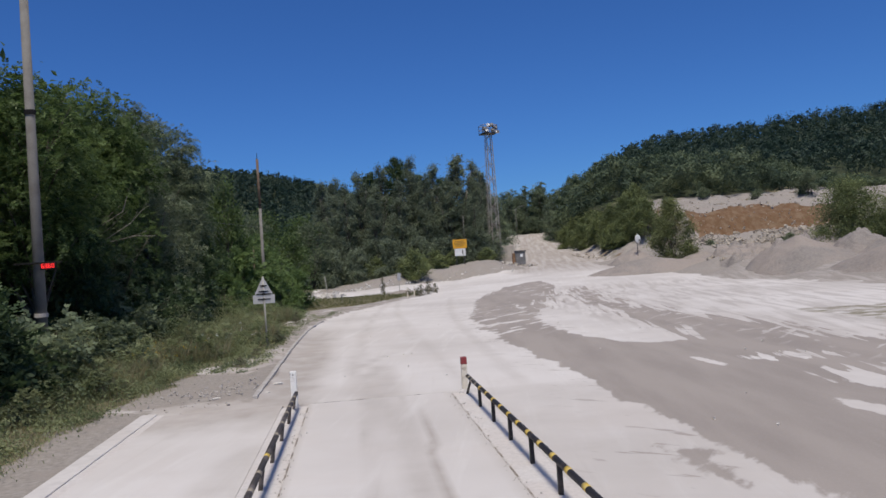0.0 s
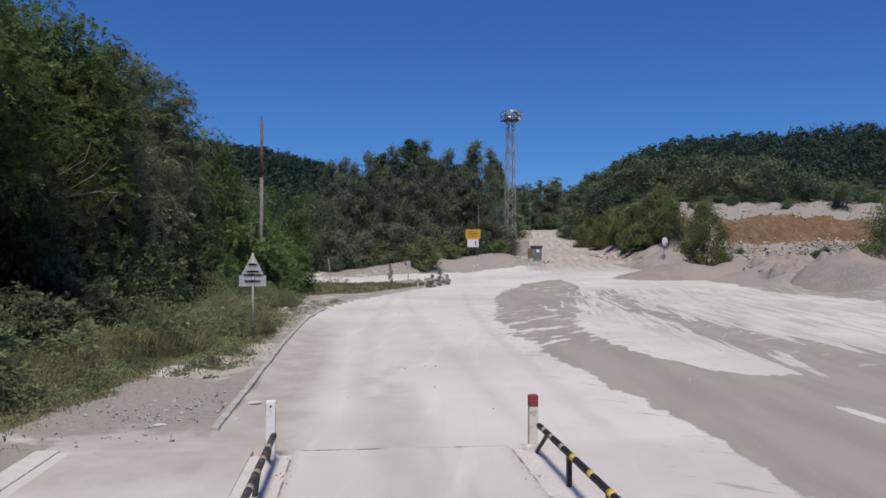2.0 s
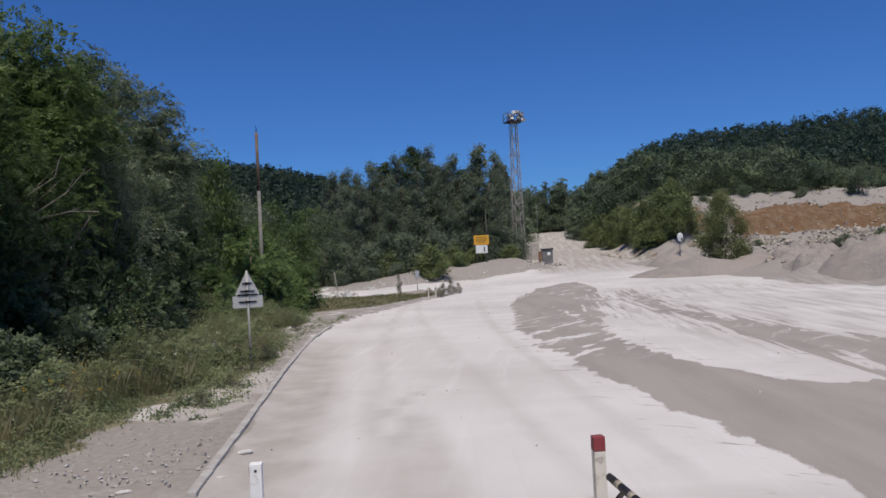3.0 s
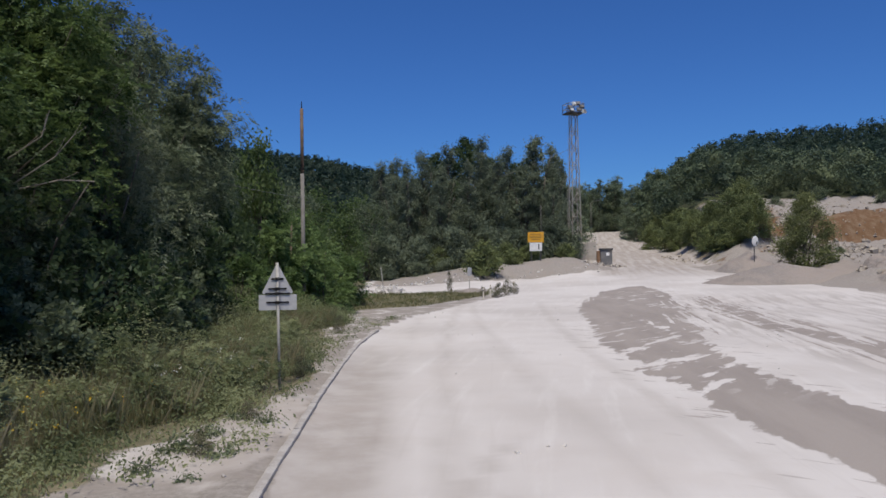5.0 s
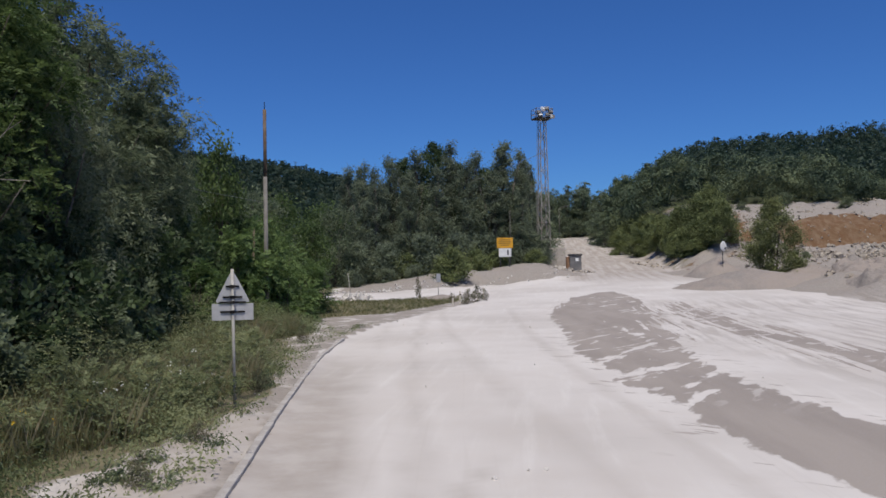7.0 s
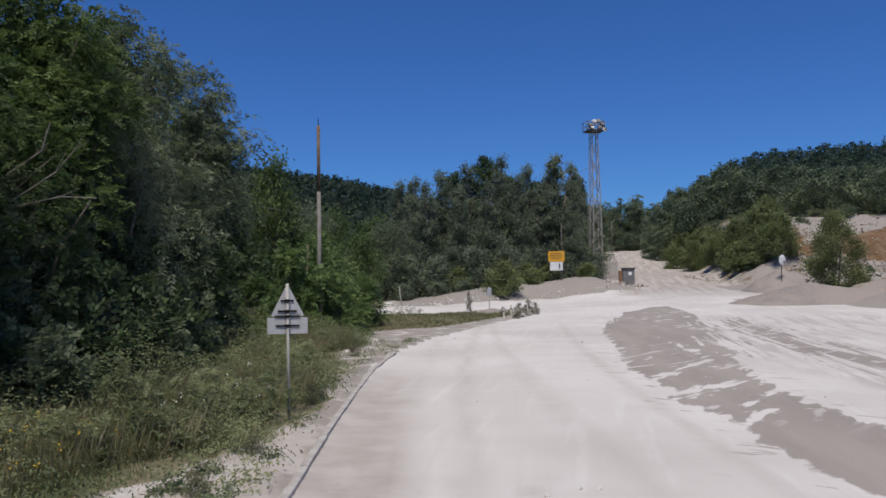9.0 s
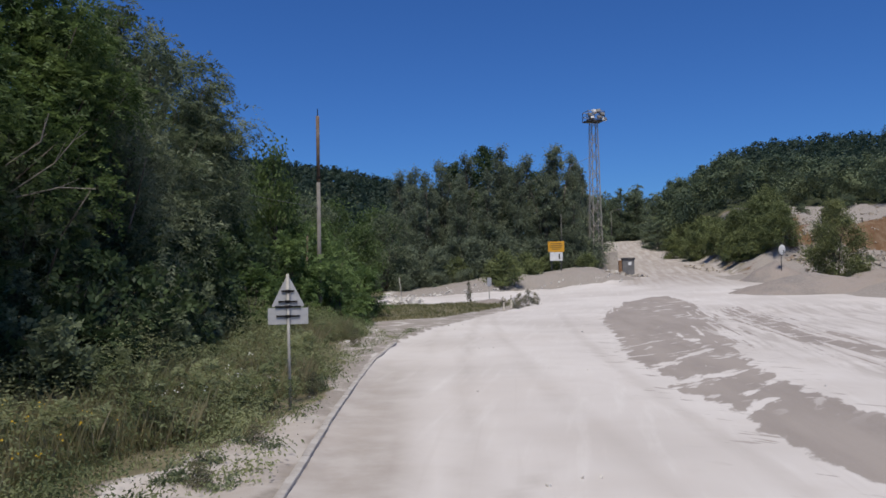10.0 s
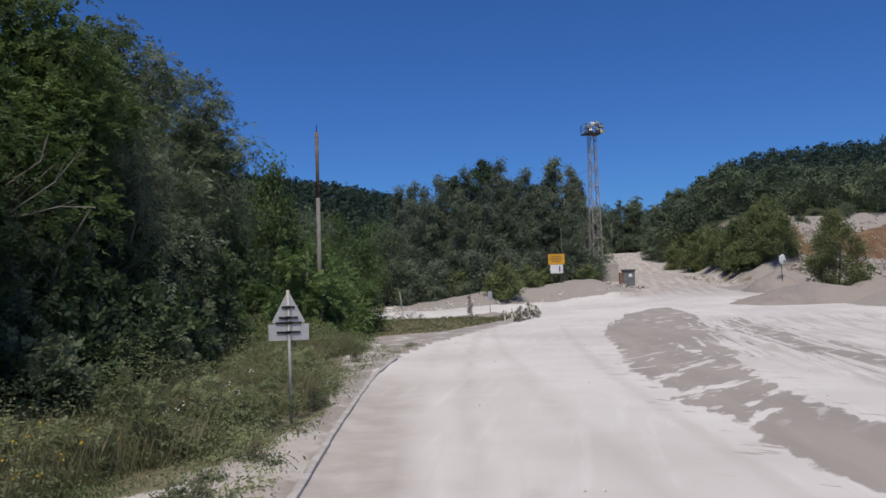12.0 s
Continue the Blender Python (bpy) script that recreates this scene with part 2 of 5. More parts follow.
# crest trees: distance haze put into the leaf colour, paler than the grove
LEAF_S = leafy("leaves_crest_hazed", (0.135, 0.175, 0.115), (0.24, 0.285, 0.175), through=0.5, speckle=0.2)
LEAF_E = leafy("leaves_dark", (0.036, 0.062, 0.028), (0.09, 0.13, 0.052), through=0.4)
LEAF_F = leafy("leaves_poplar_bush", (0.11, 0.13, 0.055), (0.24, 0.262, 0.11), through=0.42)
LEAF_W = leafy("leaves_far_wood", (0.062, 0.092, 0.056), (0.138, 0.168, 0.086), through=0.3, clump=0.2, speckle=0.12)
# far hills: the slight bluish cast of the dark leaves stands in for haze
LEAF_H = leafy("leaves_dark_hazy_hill", (0.026, 0.05, 0.036), (0.052, 0.078, 0.05), through=0.35, clump=0.05, speckle=0.15)
GRASS = leafy("dry_and_green_grass", (0.17, 0.18, 0.082), (0.36, 0.34, 0.18), (0.44, 0.36, 0.22), through=0.45)
MEADOW_GRASS = leafy("meadow_grass_blades", (0.10, 0.115, 0.045), (0.235, 0.23, 0.105), (0.30, 0.26, 0.14), through=0.4)
WEED = leafy("weeds", (0.13, 0.16, 0.075), (0.31, 0.335, 0.175), through=0.5, speckle=0.3)
LEAF_T = leafy("leaves_track_bush", (0.115, 0.142, 0.06), (0.235, 0.27, 0.112), through=0.45)
DRY = leafy("straw_grass", (0.2, 0.185, 0.095), (0.36, 0.32, 0.185), (0.42, 0.355, 0.225), through=0.45)
FLOWER_Y = leafy("yellow_petals", (0.50, 0.32, 0.02), (0.60, 0.42, 0.05))
FLOWER_W = leafy("white_petals", (0.65, 0.65, 0.6), (0.75, 0.75, 0.7))


# ---- shapes ----
def obj(name, me, mat, parent=None, label="", m=None):
    ob = new(name, me)
    if mat and not me.materials:
        me.materials.append(mat)
    if parent:
        ob.parent = parent
    if m:
        ob.matrix_local = m
    return tagged(ob, label) if label else ob


def part(name, bm, mat, parent=None, label="", smooth=False):
    me = bpy.data.meshes.new(name)
    bm.normal_update()
    bm.to_mesh(me)
    bm.free()
    if smooth:
        me.polygons.foreach_set("use_smooth", [True] * len(me.polygons))
    return obj(name, me, mat, parent, label)


def thing(name, label, category, at=(0, 0, 0), group="", turn=0.0):
    ob = new(name)
    ob.empty_display_size = 0.2
    ob.matrix_world = pose(*at, 0, 0, turn)
    return tagged(ob, label, category, group)


def box(bm, lo, hi, bevel=0.0, m=None):
    c = [(p + q) / 2 for p, q in zip(lo, hi)]
    s = [abs(q - p) for p, q in zip(lo, hi)]
    mat = Matrix.Translation(c) @ Matrix.Diagonal((*s, 1))
    vs = bmesh.ops.create_cube(bm, size=1, matrix=m @ mat if m else mat)["verts"]
    if bevel:
        es = list({e for v in vs for e in v.link_edges})
        bmesh.ops.bevel(bm, geom=es, offset=bevel, segments=2, affect="EDGES", profile=0.6)
    return bm


def boxed(lo, hi, bevel=0.0):
    return box(bmesh.new(), lo, hi, bevel)


def rod(bm, p, q, r0, r1=None, n=10):
    p, q = Vector(p), Vector(q)
    d = q - p
    m = Matrix.Translation((p + q) / 2) @ d.to_track_quat("Z", "Y").to_matrix().to_4x4()
    bmesh.ops.create_cone(bm, cap_ends=True, segments=n, radius1=r0, radius2=r0 if r1 is None else r1, depth=d.length, matrix=m)
    return bm


def rodded(p, q, r0, r1=None, n=10):
    return rod(bmesh.new(), p, q, r0, r1, n)


def raw_mesh(name, verts, loops, starts, smooth=False):
    """A mesh from arrays: corners, loop indices and the first loop of each face."""
    me = bpy.data.meshes.new(name)
    me.vertices.add(len(verts))
    me.vertices.foreach_set("co", np.asarray(verts, np.float32).ravel())
    me.loops.add(len(loops))
    me.loops.foreach_set("vertex_index", np.asarray(loops, np.int32))
    me.polygons.add(len(starts))
    me.polygons.foreach_set("loop_start", np.asarray(starts, np.int32))
    me.update(calc_edges=True)
    me.validate()
    me.polygons.foreach_set("use_smooth", np.full(len(me.polygons), smooth))
    return me


def quads(name, corners):
    n = len(corners)
    return raw_mesh(name, corners.reshape(-1, 3), np.arange(4 * n), np.arange(n) * 4)


TABLE = np.random.RandomState(3).rand(256, 256)


def value(x, y):
    xi, yi = np.floor(x).astype(int), np.floor(y).astype(int)
    u, v = x - xi, y - yi
    u, v = u * u * (3 - 2 * u), v * v * (3 - 2 * v)
    g = lambda i, j: TABLE[(xi + i) % 256, (yi + j) % 256]
    return (g(0, 0) * (1 - u) + g(1, 0) * u) * (1 - v) + (g(0, 1) * (1 - u) + g(1, 1) * u) * v


def fbm(x, y, n=4):
    total = 0.0
    for k in range(n):
        total = total + (value(x * 2**k + 17 * k, y * 2**k + 31 * k) - 0.5) * 0.5**k
    return total


def step(lo, hi, x):
    t = np.clip((x - lo) / (hi - lo), 0, 1)
    return t * t * (3 - 2 * t)


# ---- the lie of the land ----
ROAD_IN = [(24.6, 84.0), (28.4, 101.0), (31.4, 118.0), (34.6, 140.0), (37.8, 166.0), (50.0, 230.0)]      # the track that climbs away
KERB_LINE = [(-1.69, 15.9), (-1.74, 26.0), (-1.70, 30.0), (-1.60, 34.4), (-1.22, 39.0), (-0.5, 42.4), (1.0, 48.7), (3.0, 54.3), (5.5, 60.0), (7.6, 64.7)]
EDGE = [(-4.9, -20), (-4.85, 8), (-4.8, 14), (-4.7, 16.7), (-4.4, 17.8), (-4.25, 19.5), (-4.25, 21.8), (-3.85, 23.2), (-2.9, 24.6), (-2.25, 27.6), (-2.15, 28.5), (-2.4, 31.8), (-2.9, 35), (-3.4, 39.5), (-2.6, 41.7), (-2.9, 45), (-4.0, 62)]      # where the grass begins
BARE = [
    [(4.9, -12), (4.9, 6.9), (4.85, 8.8), (4.95, 10.7), (4.8, 12.5), (5.0, 16.9), (4.82, 22), (4.9, 24.4), (5.25, 26.3), (4.85, 27.9), (5.3, 30.8), (5.4, 34), (6.7, 40.7), (8.0, 49.2), (9.7, 55), (12.8, 63.3), (15.7, 67.2),
     (16.9, 67.3), (16.3, 61.4), (14.8, 54.7), (13.0, 47.9), (9.9, 37.9), (8.0, 32.0), (7.4, 28.7), (7.2, 24.2), (7.7, 21.2), (8.2, 20.0), (9.4, 20.2), (10.1, 22.5), (11.4, 31.9), (11.8, 36.6), (12.8, 42), (14.8, 50.5), (16.5, 56)],
    [(16.5, 56), (17.5, 56), (16.2, 50), (14.3, 41.7), (13.6, 37.7), (13.1, 29.8), (13.4, 25.7), (13.3, 22.3), (12.3, 19.1), (13.2, 17.3), (16, 12), (18, -12), (4.9, -12), (6, 10), (8.8, 19.5), (9.4, 20.2), (10.1, 22.5), (11.4, 31.9), (11.8, 36.6), (12.8, 42), (14.8, 50.5)],
    [(4.07, 8.8), (4.1, 9.4), (4.6, 9.3), (4.42, 7.9), (4.36, 7.3), (4.13, 7.5)],
]
ISLES = [(8.0, 16.1, 0.15, 0.8), (9.15, 15.95, 0.32, 0.5), (9.95, 15.85, 0.22, 0.4), (10.5, 15.8, 0.25, 0.35), (9.35, 12.5, 0.6, 1.0), (7.8, 10.4, 0.22, 0.7), (10.6, 12.9, 0.7, 0.5)]
SWEPT = [((5.2, 31.3), (8.3, 35.9), 0.04), ((4.8, 28.8), (7.3, 31.0), 0.06), ((6.0, 27.6), (7.7, 29.7), 0.02), ((4.9, 25.5), (6.2, 27.0), 0.03), ((9.1, 42.0), (8.6, 37.5), 0.05), ((10.9, 44.0), (10.2, 39.5), 0.06)]      # pale streaks across the bare strip


MEADOW = [(-9, 46), (-4.2, 47), (-2.2, 51.2), (0.9, 53.2), (3.6, 58.3), (5.9, 64), (6.3, 69), (5.9, 70.5), (1.6, 67.6), (-1.6, 67.3), (-9, 67)]


def inside(poly, x, y):
    """The distance to a polygon's border: above 0 inside it."""
    best, odd = np.full(x.shape, 1e9), np.zeros(x.shape, bool)
    for (ax, ay), (bx, by) in zip(poly, poly[1:] + poly[:1]):
        dx, dy = bx - ax, by - ay
        t = np.clip(((x - ax) * dx + (y - ay) * dy) / (dx * dx + dy * dy), 0, 1)
        best = np.minimum(best, np.hypot(x - ax - t * dx, y - ay - t * dy))
        cross = (ay > y) != (by > y)
        odd ^= cross & (x < ax + (y - ay) * dx / (dy if abs(dy) > 1e-9 else 1e-9))
    return np.where(odd, best, -best)


def along(line, y):
    return np.interp(y, [p[1] for p in line], [p[0] for p in line])


def bank_front(x):
    """Where the gravel bank below the grove begins."""
    return np.interp(x, [-6, -1.9, 2, 7.5, 13.4, 18, 22], [77, 78.2, 80, 85.4, 87.5, 86, 86])


def land(x, y):
    """The ground's height."""
    x, y = np.asarray(x, float), np.asarray(y, float)
    near = np.maximum(y - 52, 0)
    left = 0.010 * np.minimum(near, 50) + 0.03 * np.maximum(y - 108, 0) + 0.10 * np.maximum(y - 190, 0)
    hill = np.interp(x, [-500, -112, -59, -15, 60, 140], [100, 73, 65, 52, 26, 0]) * step(190, 640, y) * step(1000, 690, y)
    left = np.minimum(left, 6) + hill
    grade = 0.038 * np.minimum(near, 40) + 0.078 * np.maximum(np.minimum(y, 185) - 92, 0) + 0.06 * np.maximum(np.minimum(y, 260) - 185, 0)
    base = left + (grade - left) * step(8, 23, x - 0.10 * np.maximum(y - 90, 0))
    # raised ground right of the yard, the cut bank and the terrace above it
    raised = 1.1 * step(27.5, 33, x - 1.2 * fbm(x / 5, y / 5)) * step(75, 60, y)
    wob = 1.6 * fbm(x / 7, y / 30)
    front = y + wob + 0.10 * np.maximum(x - 55, 0)
    bank = np.interp(front, [60, 80, 85, 89.2, 91.5, 93, 101, 108, 150, 200, 330, 420], [1.1, 2.2, 2.6, 3.9, 6.3, 6.8, 8.5, 9.3, 12.8, 20, 42, 25])
    bank = bank + 0.9 * fbm(x / 2.2, y / 2.2, 5) * step(80, 88, y) * step(112, 104, y)
    bank = bank + 0.085 * np.clip(x - 100, 0, 250) * step(120, 330, y)
    bank = np.where(y > 150, 12.8 + (bank - 12.8) * step(0.20, 0.42, x / np.maximum(y, 1)), bank)
    right_edge = along(ROAD_IN, y) + 3.4 + 1.8 * step(100, 84, y)
    t = step(right_edge, right_edge + 7 + 0.02 * y, x + 0.8 * fbm(x / 4, y / 4)) * step(66, 84, y)
    z = base + raised
    z = z + (np.maximum(bank, base) - z) * t
    # verge behind the kerb, a low bank under the grove
    kx = along(KERB_LINE, y)
    z = z + 0.09 * step(kx - 0.02, kx - 0.16, x) * step(kx - 1.0, kx - 0.35, x) * step(15.8, 16.2, y) * step(50, 44, y) + 0.25 * step(-4, -9, x)
    ridge = bank_front(x) + 3.0 + 1.6 * fbm(x / 4, y / 9 + 40)
    z = z + 1.35 * step(ridge - 3.0, ridge + 1.2, y) * step(-3, 9, x) * step(21.5, 16, x) * step(150, 115, y)
    # unevenness
    yard = step(kx, kx + 1, x) * step(28, 26, x) * step(64, 55, y)
    z = z + fbm(x / 3, y / 3) * (0.05 + 0.45 * step(27, 32, x) + 0.3 * step(70, 90, y)) * (1 - 0.9 * yard) * (1 - 0.85 * step(6.5, 4.0, np.abs(x - along(ROAD_IN, y))))
    return z + fbm(x / 14, y / 14) * 0.9 * step(100, 160, y)


def height(x, y):
    return float(land(np.array([x]), np.array([y]))[0])


def spread(*runs):
    """Grid lines: runs of (from, to, first step, growth)."""
    out = []
    for lo, hi, s, g in runs:
        v = lo
        while v < hi:
            out.append(v)
            v, s = v + s, s * g
    return out


def build_ground():
    xr = spread((0, 1600, 1.0, 1.12))
    xs = np.array([-14 - v for v in reversed(xr[1:])] + spread((-14, 3, 0.29, 1), (3, 12, 0.16, 1), (12, 30, 0.29, 1), (30, 82, 0.7, 1), (82, 1800, 0.8, 1.1)))
    ys = np.array([-14 - v for v in reversed(spread((0, 400, 1.0, 1.25))[1:])] + spread((-14, 20, 0.32, 1), (20, 44, 0.2, 1), (44, 62, 0.32, 1), (62, 122, 0.65, 1), (122, 3500, 0.8, 1.05)))
    gx, gy = np.meshgrid(xs, ys)
    x, y = gx.ravel(), gy.ravel()
    z = land(x, y)
    # the pit of the weighbridge lies under its deck
    pit = (x > -3.6) & (x < 2.5) & (y < 14.5)
    z = np.where(pit, -0.12, z)
    w, h = len(xs), len(ys)
    i = np.arange(w * h).reshape(h, w)
    f = np.stack([i[:-1, :-1], i[:-1, 1:], i[1:, 1:], i[1:, :-1]], -1).reshape(-1, 4)
    me = raw_mesh("ground", np.stack([x, y, z], 1), f.ravel(), np.arange(len(f)) * 4, True)
    kx = along(KERB_LINE, y)
    road = along(ROAD_IN, y)
    bare = np.max([inside(p, x, y) for p in BARE], axis=0)
    for ix, iy, rx, ry in ISLES:
        bare = np.minimum(bare, (np.hypot((x - ix) / rx, (y - iy) / ry) - 1) * 0.5)
    for (ax, ay), (bx, by), wide in SWEPT:
        t = np.clip(((x - ax) * (bx - ax) + (y - ay) * (by - ay)) / ((bx - ax) ** 2 + (by - ay) ** 2), 0, 1)
        bare = np.minimum(bare, np.hypot(x - ax - t * (bx - ax), y - ay - t * (by - ay)) - wide)
    bare = np.clip(bare, -4, 4)
    ragged = 0.6 + 0.75 * step(22, 30, y) * step(62, 46, y) * step(11.5, 9.5, x)
    arcs = 0.4 + 5.2 * step(8.0, 11, x) * step(66, 50, y)
    gravel = np.maximum(step(kx, kx - 0.1, x) * step(13.4, 18.6, y) * step(67, 62, y) * (1 - 0.42 * step(20, 22, y) - 0.45 * step(18.8, 20.6, y) * step(26.5, 24.5, y) * step(-1.9, -2.2, x) * step(-4.2, -3.6, x)), step(-3.5, -3.7, x) * step(16, 15, y))
    gravel = np.maximum(gravel, step(27.0, 28.4, x + 1.5 * fbm(x / 2, y / 2)) * step(92, 86, y))
    gravel = np.maximum(gravel, 0.8 * step(21.5, 23.5, x) * step(63, 65, y) * step(72, 70, y))
    bank = step(-6, -2, x) * step(22, 19, x) * step(-0.4, 0.6, y - bank_front(x)) * step(112, 104, y)
    gravel = np.maximum(gravel, bank * 0.75)
    gravel = np.maximum(gravel, 0.40 * step(80, 96, y) * step(5.5, 3.5, np.abs(x - road)))
    green = step(0.35, -0.35, x - along(EDGE, y) + 0.9 * fbm(x, y)) * step(62, 58, y)
    lawn = inside(MEADOW, x, y)
    green = np.maximum(green, 0.75 * step(-0.5, 1.2, lawn))
    green = np.maximum(green, step(-2, -6, x) * step(55, 60, y))
    green = np.maximum(green, step(95, 101, y - 0.16 * (x - 4)) * step(19, 16, x - 0.12 * np.maximum(y - 100, 0)))
    green = np.maximum(green, step(124, 128, y) * step(road + 3.5, road + 6, x) * (1 - step(0.655, 0.69, x / np.maximum(y - 12.6, 1)) * step(152, 147, y)))
    green = np.maximum(green, step(230, 260, y))
    green = np.maximum(green, 0.42 * step(10, 3, x) * step(-8, -5, x) * step(3, 6, y - bank_front(x)) * step(112, 104, y))
    front = y + 1.6 * fbm(x / 7, y / 30) + 0.10 * np.maximum(x - 55, 0)
    cut = step(88.4, 89.2, front) * step(97.0, 94.0, front) * step(40, 44, x) * step(66, 58, x)
    gravel = np.maximum(gravel, step(84, 86, y) * step(right_of(road), right_of(road) + 3, x) * 0.8)
    green = np.maximum(green, 0.5 * step(86, 92, y) * step(road + 3.6, road + 4.8, x) * step(road + 7.4, road + 6.2, x))
    damp = inside([(16, 27), (18.4, 26.6), (25, 25.2), (25, 18), (15.4, 19), (15.6, 22.9)], x, y)
    green = np.maximum(green, 0.52 * step(-0.6, 0.6, damp))
    cut = np.maximum(cut, 0.36 * step(84, 88, y) * step(road + 3.6, road + 4.6, x) * step(road + 11, road + 8, x) * step(160, 140, y))
    cut = np.maximum(cut, 0.5 * step(35, 36.5, x) * step(42, 40.5, x) * step(86, 89, front) * step(101, 98, front))
    track = inside([(0.28, 8), (0.28, 17.0), (0.42, 18), (0.96, 20.4), (1.09, 19), (1.07, 14.9), (1.1, 8)], x, y)
    w2 = 0.6 * step(-0.12, 0.05, track) + 1.0 * step(kx + 1.55 + 0.8 * fbm(x, y / 2), kx + 0.8 + 0.8 * fbm(x, y / 2), x) * step(-4, -3.5, x) * step(13.6, 15, y) * step(40, 26, y)
    scuff = np.interp(y, [18.0, 19.8, 21.8, 23.5], [0.15, 0.37, 1.03, 1.9])
    w2 = np.maximum(w2, 0.55 * step(0.17, 0.05, np.abs(x - scuff)) * step(17.5, 19, y) * step(23, 21.5, y))
    for a, b, c in ((2.6, -0.018, 0.3), (0.1, 0.03, 0.35), (3.6, 0.05, 0.3), (-0.5, 0.004, 0.25)):
        w2 = np.maximum(w2, c * step(0.26, 0.08, np.abs(x - a - b * (y - 14) - 0.0016 * np.maximum(y - 24, 0) ** 2)) * step(14, 16, y) * step(58, 50, y))
    w2 = w2 + step(92, 96, y) * step(road + 4, road + 8, x) + 0.35 * step(15.2, 14.6, y)
    haul = step(68, 88, y + 0.25 * (x - 20)) * step(10, 5, np.abs(x - road)) * step(16.5, 19, x) * step(240, 200, y)
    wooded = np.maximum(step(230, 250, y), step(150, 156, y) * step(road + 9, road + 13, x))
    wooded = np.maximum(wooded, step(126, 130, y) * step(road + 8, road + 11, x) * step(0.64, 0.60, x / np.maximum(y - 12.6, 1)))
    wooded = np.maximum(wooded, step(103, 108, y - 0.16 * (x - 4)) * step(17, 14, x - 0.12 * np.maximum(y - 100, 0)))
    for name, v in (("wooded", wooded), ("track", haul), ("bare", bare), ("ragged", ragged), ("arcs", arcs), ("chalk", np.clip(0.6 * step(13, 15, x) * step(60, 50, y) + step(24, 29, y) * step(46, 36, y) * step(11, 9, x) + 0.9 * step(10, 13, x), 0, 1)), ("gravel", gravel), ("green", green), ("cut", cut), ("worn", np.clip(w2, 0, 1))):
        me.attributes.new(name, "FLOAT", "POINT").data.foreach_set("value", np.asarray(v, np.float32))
    return tagged(obj("ground", me, GROUND), "white limestone dust over asphalt, quarry yard ground", "ground", kind="structure")


def right_of(road):
    return road + 3.6


build_ground()


# ---- plants ----
RNG = np.random.RandomState(11)


def leaf_cards(points, out, size, rng, narrow=0.5, droop=0.0, out_bias=0.95):
    """Pointed four-cornered leaves at the given points, facing roughly outwards."""
    n = len(points)
    nor = rng.normal(size=(n, 3)) + out * out_bias * 2
    nor[:, 2] += 0.5
    nor /= np.linalg.norm(nor, axis=1, keepdims=True) + 1e-9
    axis = rng.normal(size=(n, 3)) + out * 0.4
    axis[:, 2] -= droop
    axis -= nor * (axis * nor).sum(1, keepdims=True)
    axis /= np.linalg.norm(axis, axis=1, keepdims=True) + 1e-9
    side = np.cross(nor, axis)
    s = (size * rng.uniform(0.6, 1.35, (n, 1)))
    fold = nor * s * 0.12
    return np.stack([points - axis * s * 0.5, points + side * s * narrow * 0.5 + fold, points + axis * s * 0.5, points - side * s * narrow * 0.5 + fold], 1)


def fronds(points, out, rng, length, pairs, leaf, narrow, droop):
    """Leafy shoots: leaflets in pairs along a stalk that reaches outwards and hangs at its tip."""
    n = len(points)
    unit = lambda v: v / (np.linalg.norm(v, axis=1, keepdims=True) + 1e-9)
    axis = out * 0.9 + rng.normal(size=(n, 3)) * 0.55
    axis[:, 2] -= 0.25 * droop
    axis = unit(axis)
    up = rng.normal(size=(n, 3)) * 0.35 + out * 0.35 + (0, 0, 1.0)
    side = unit(np.cross(axis, up))
    nor = np.cross(side, axis)
    size = length * rng.uniform(0.65, 1.3, (n, 1))
    made = []
    for k in range(pairs):
        t = (k + 0.6) / pairs
        foot = points + axis * size * t
        foot[:, 2] -= (droop * size * t * t * 0.55)[:, 0]
        for s in (-1, 1):
            way = unit(side * s * (1.05 - 0.5 * t) + axis * (0.35 + 0.6 * t) + rng.normal(size=(n, 3)) * 0.22 - np.array([0, 0, 0.25 * droop]))
            wide = unit(np.cross(way, nor + rng.normal(size=(n, 3)) * 0.25))
            l = leaf * (0.7 + 0.55 * math.sin(math.pi * t)) * rng.uniform(0.8, 1.2, (n, 1))
            mid = foot + way * l * 0.5
            made.append(np.stack([foot, mid + wide * l * narrow * 0.5, foot + way * l, mid - wide * l * narrow * 0.5], 1))
    return np.concatenate(made)


def lobes(rng, n, height, radius, low, shape, ball=(0.30, 0.55)):
    """Centres and sizes of the clumps that make up a crown."""
    out = []
    for k in range(n):
        h = low + (height - low) * ((k + rng.uniform(0.1, 0.9)) / n)
        t = (h - low) / (height - low)
        r = radius * shape(t)
        ang, d = rng.uniform(0, 2 * math.pi), r * math.sqrt(rng.uniform(0.1, 1.0)) * 0.75
        out.append((d * math.cos(ang), d * math.sin(ang), h, rng.uniform(*ball) * radius * (0.55 + 0.45 * shape(t))))
    return out


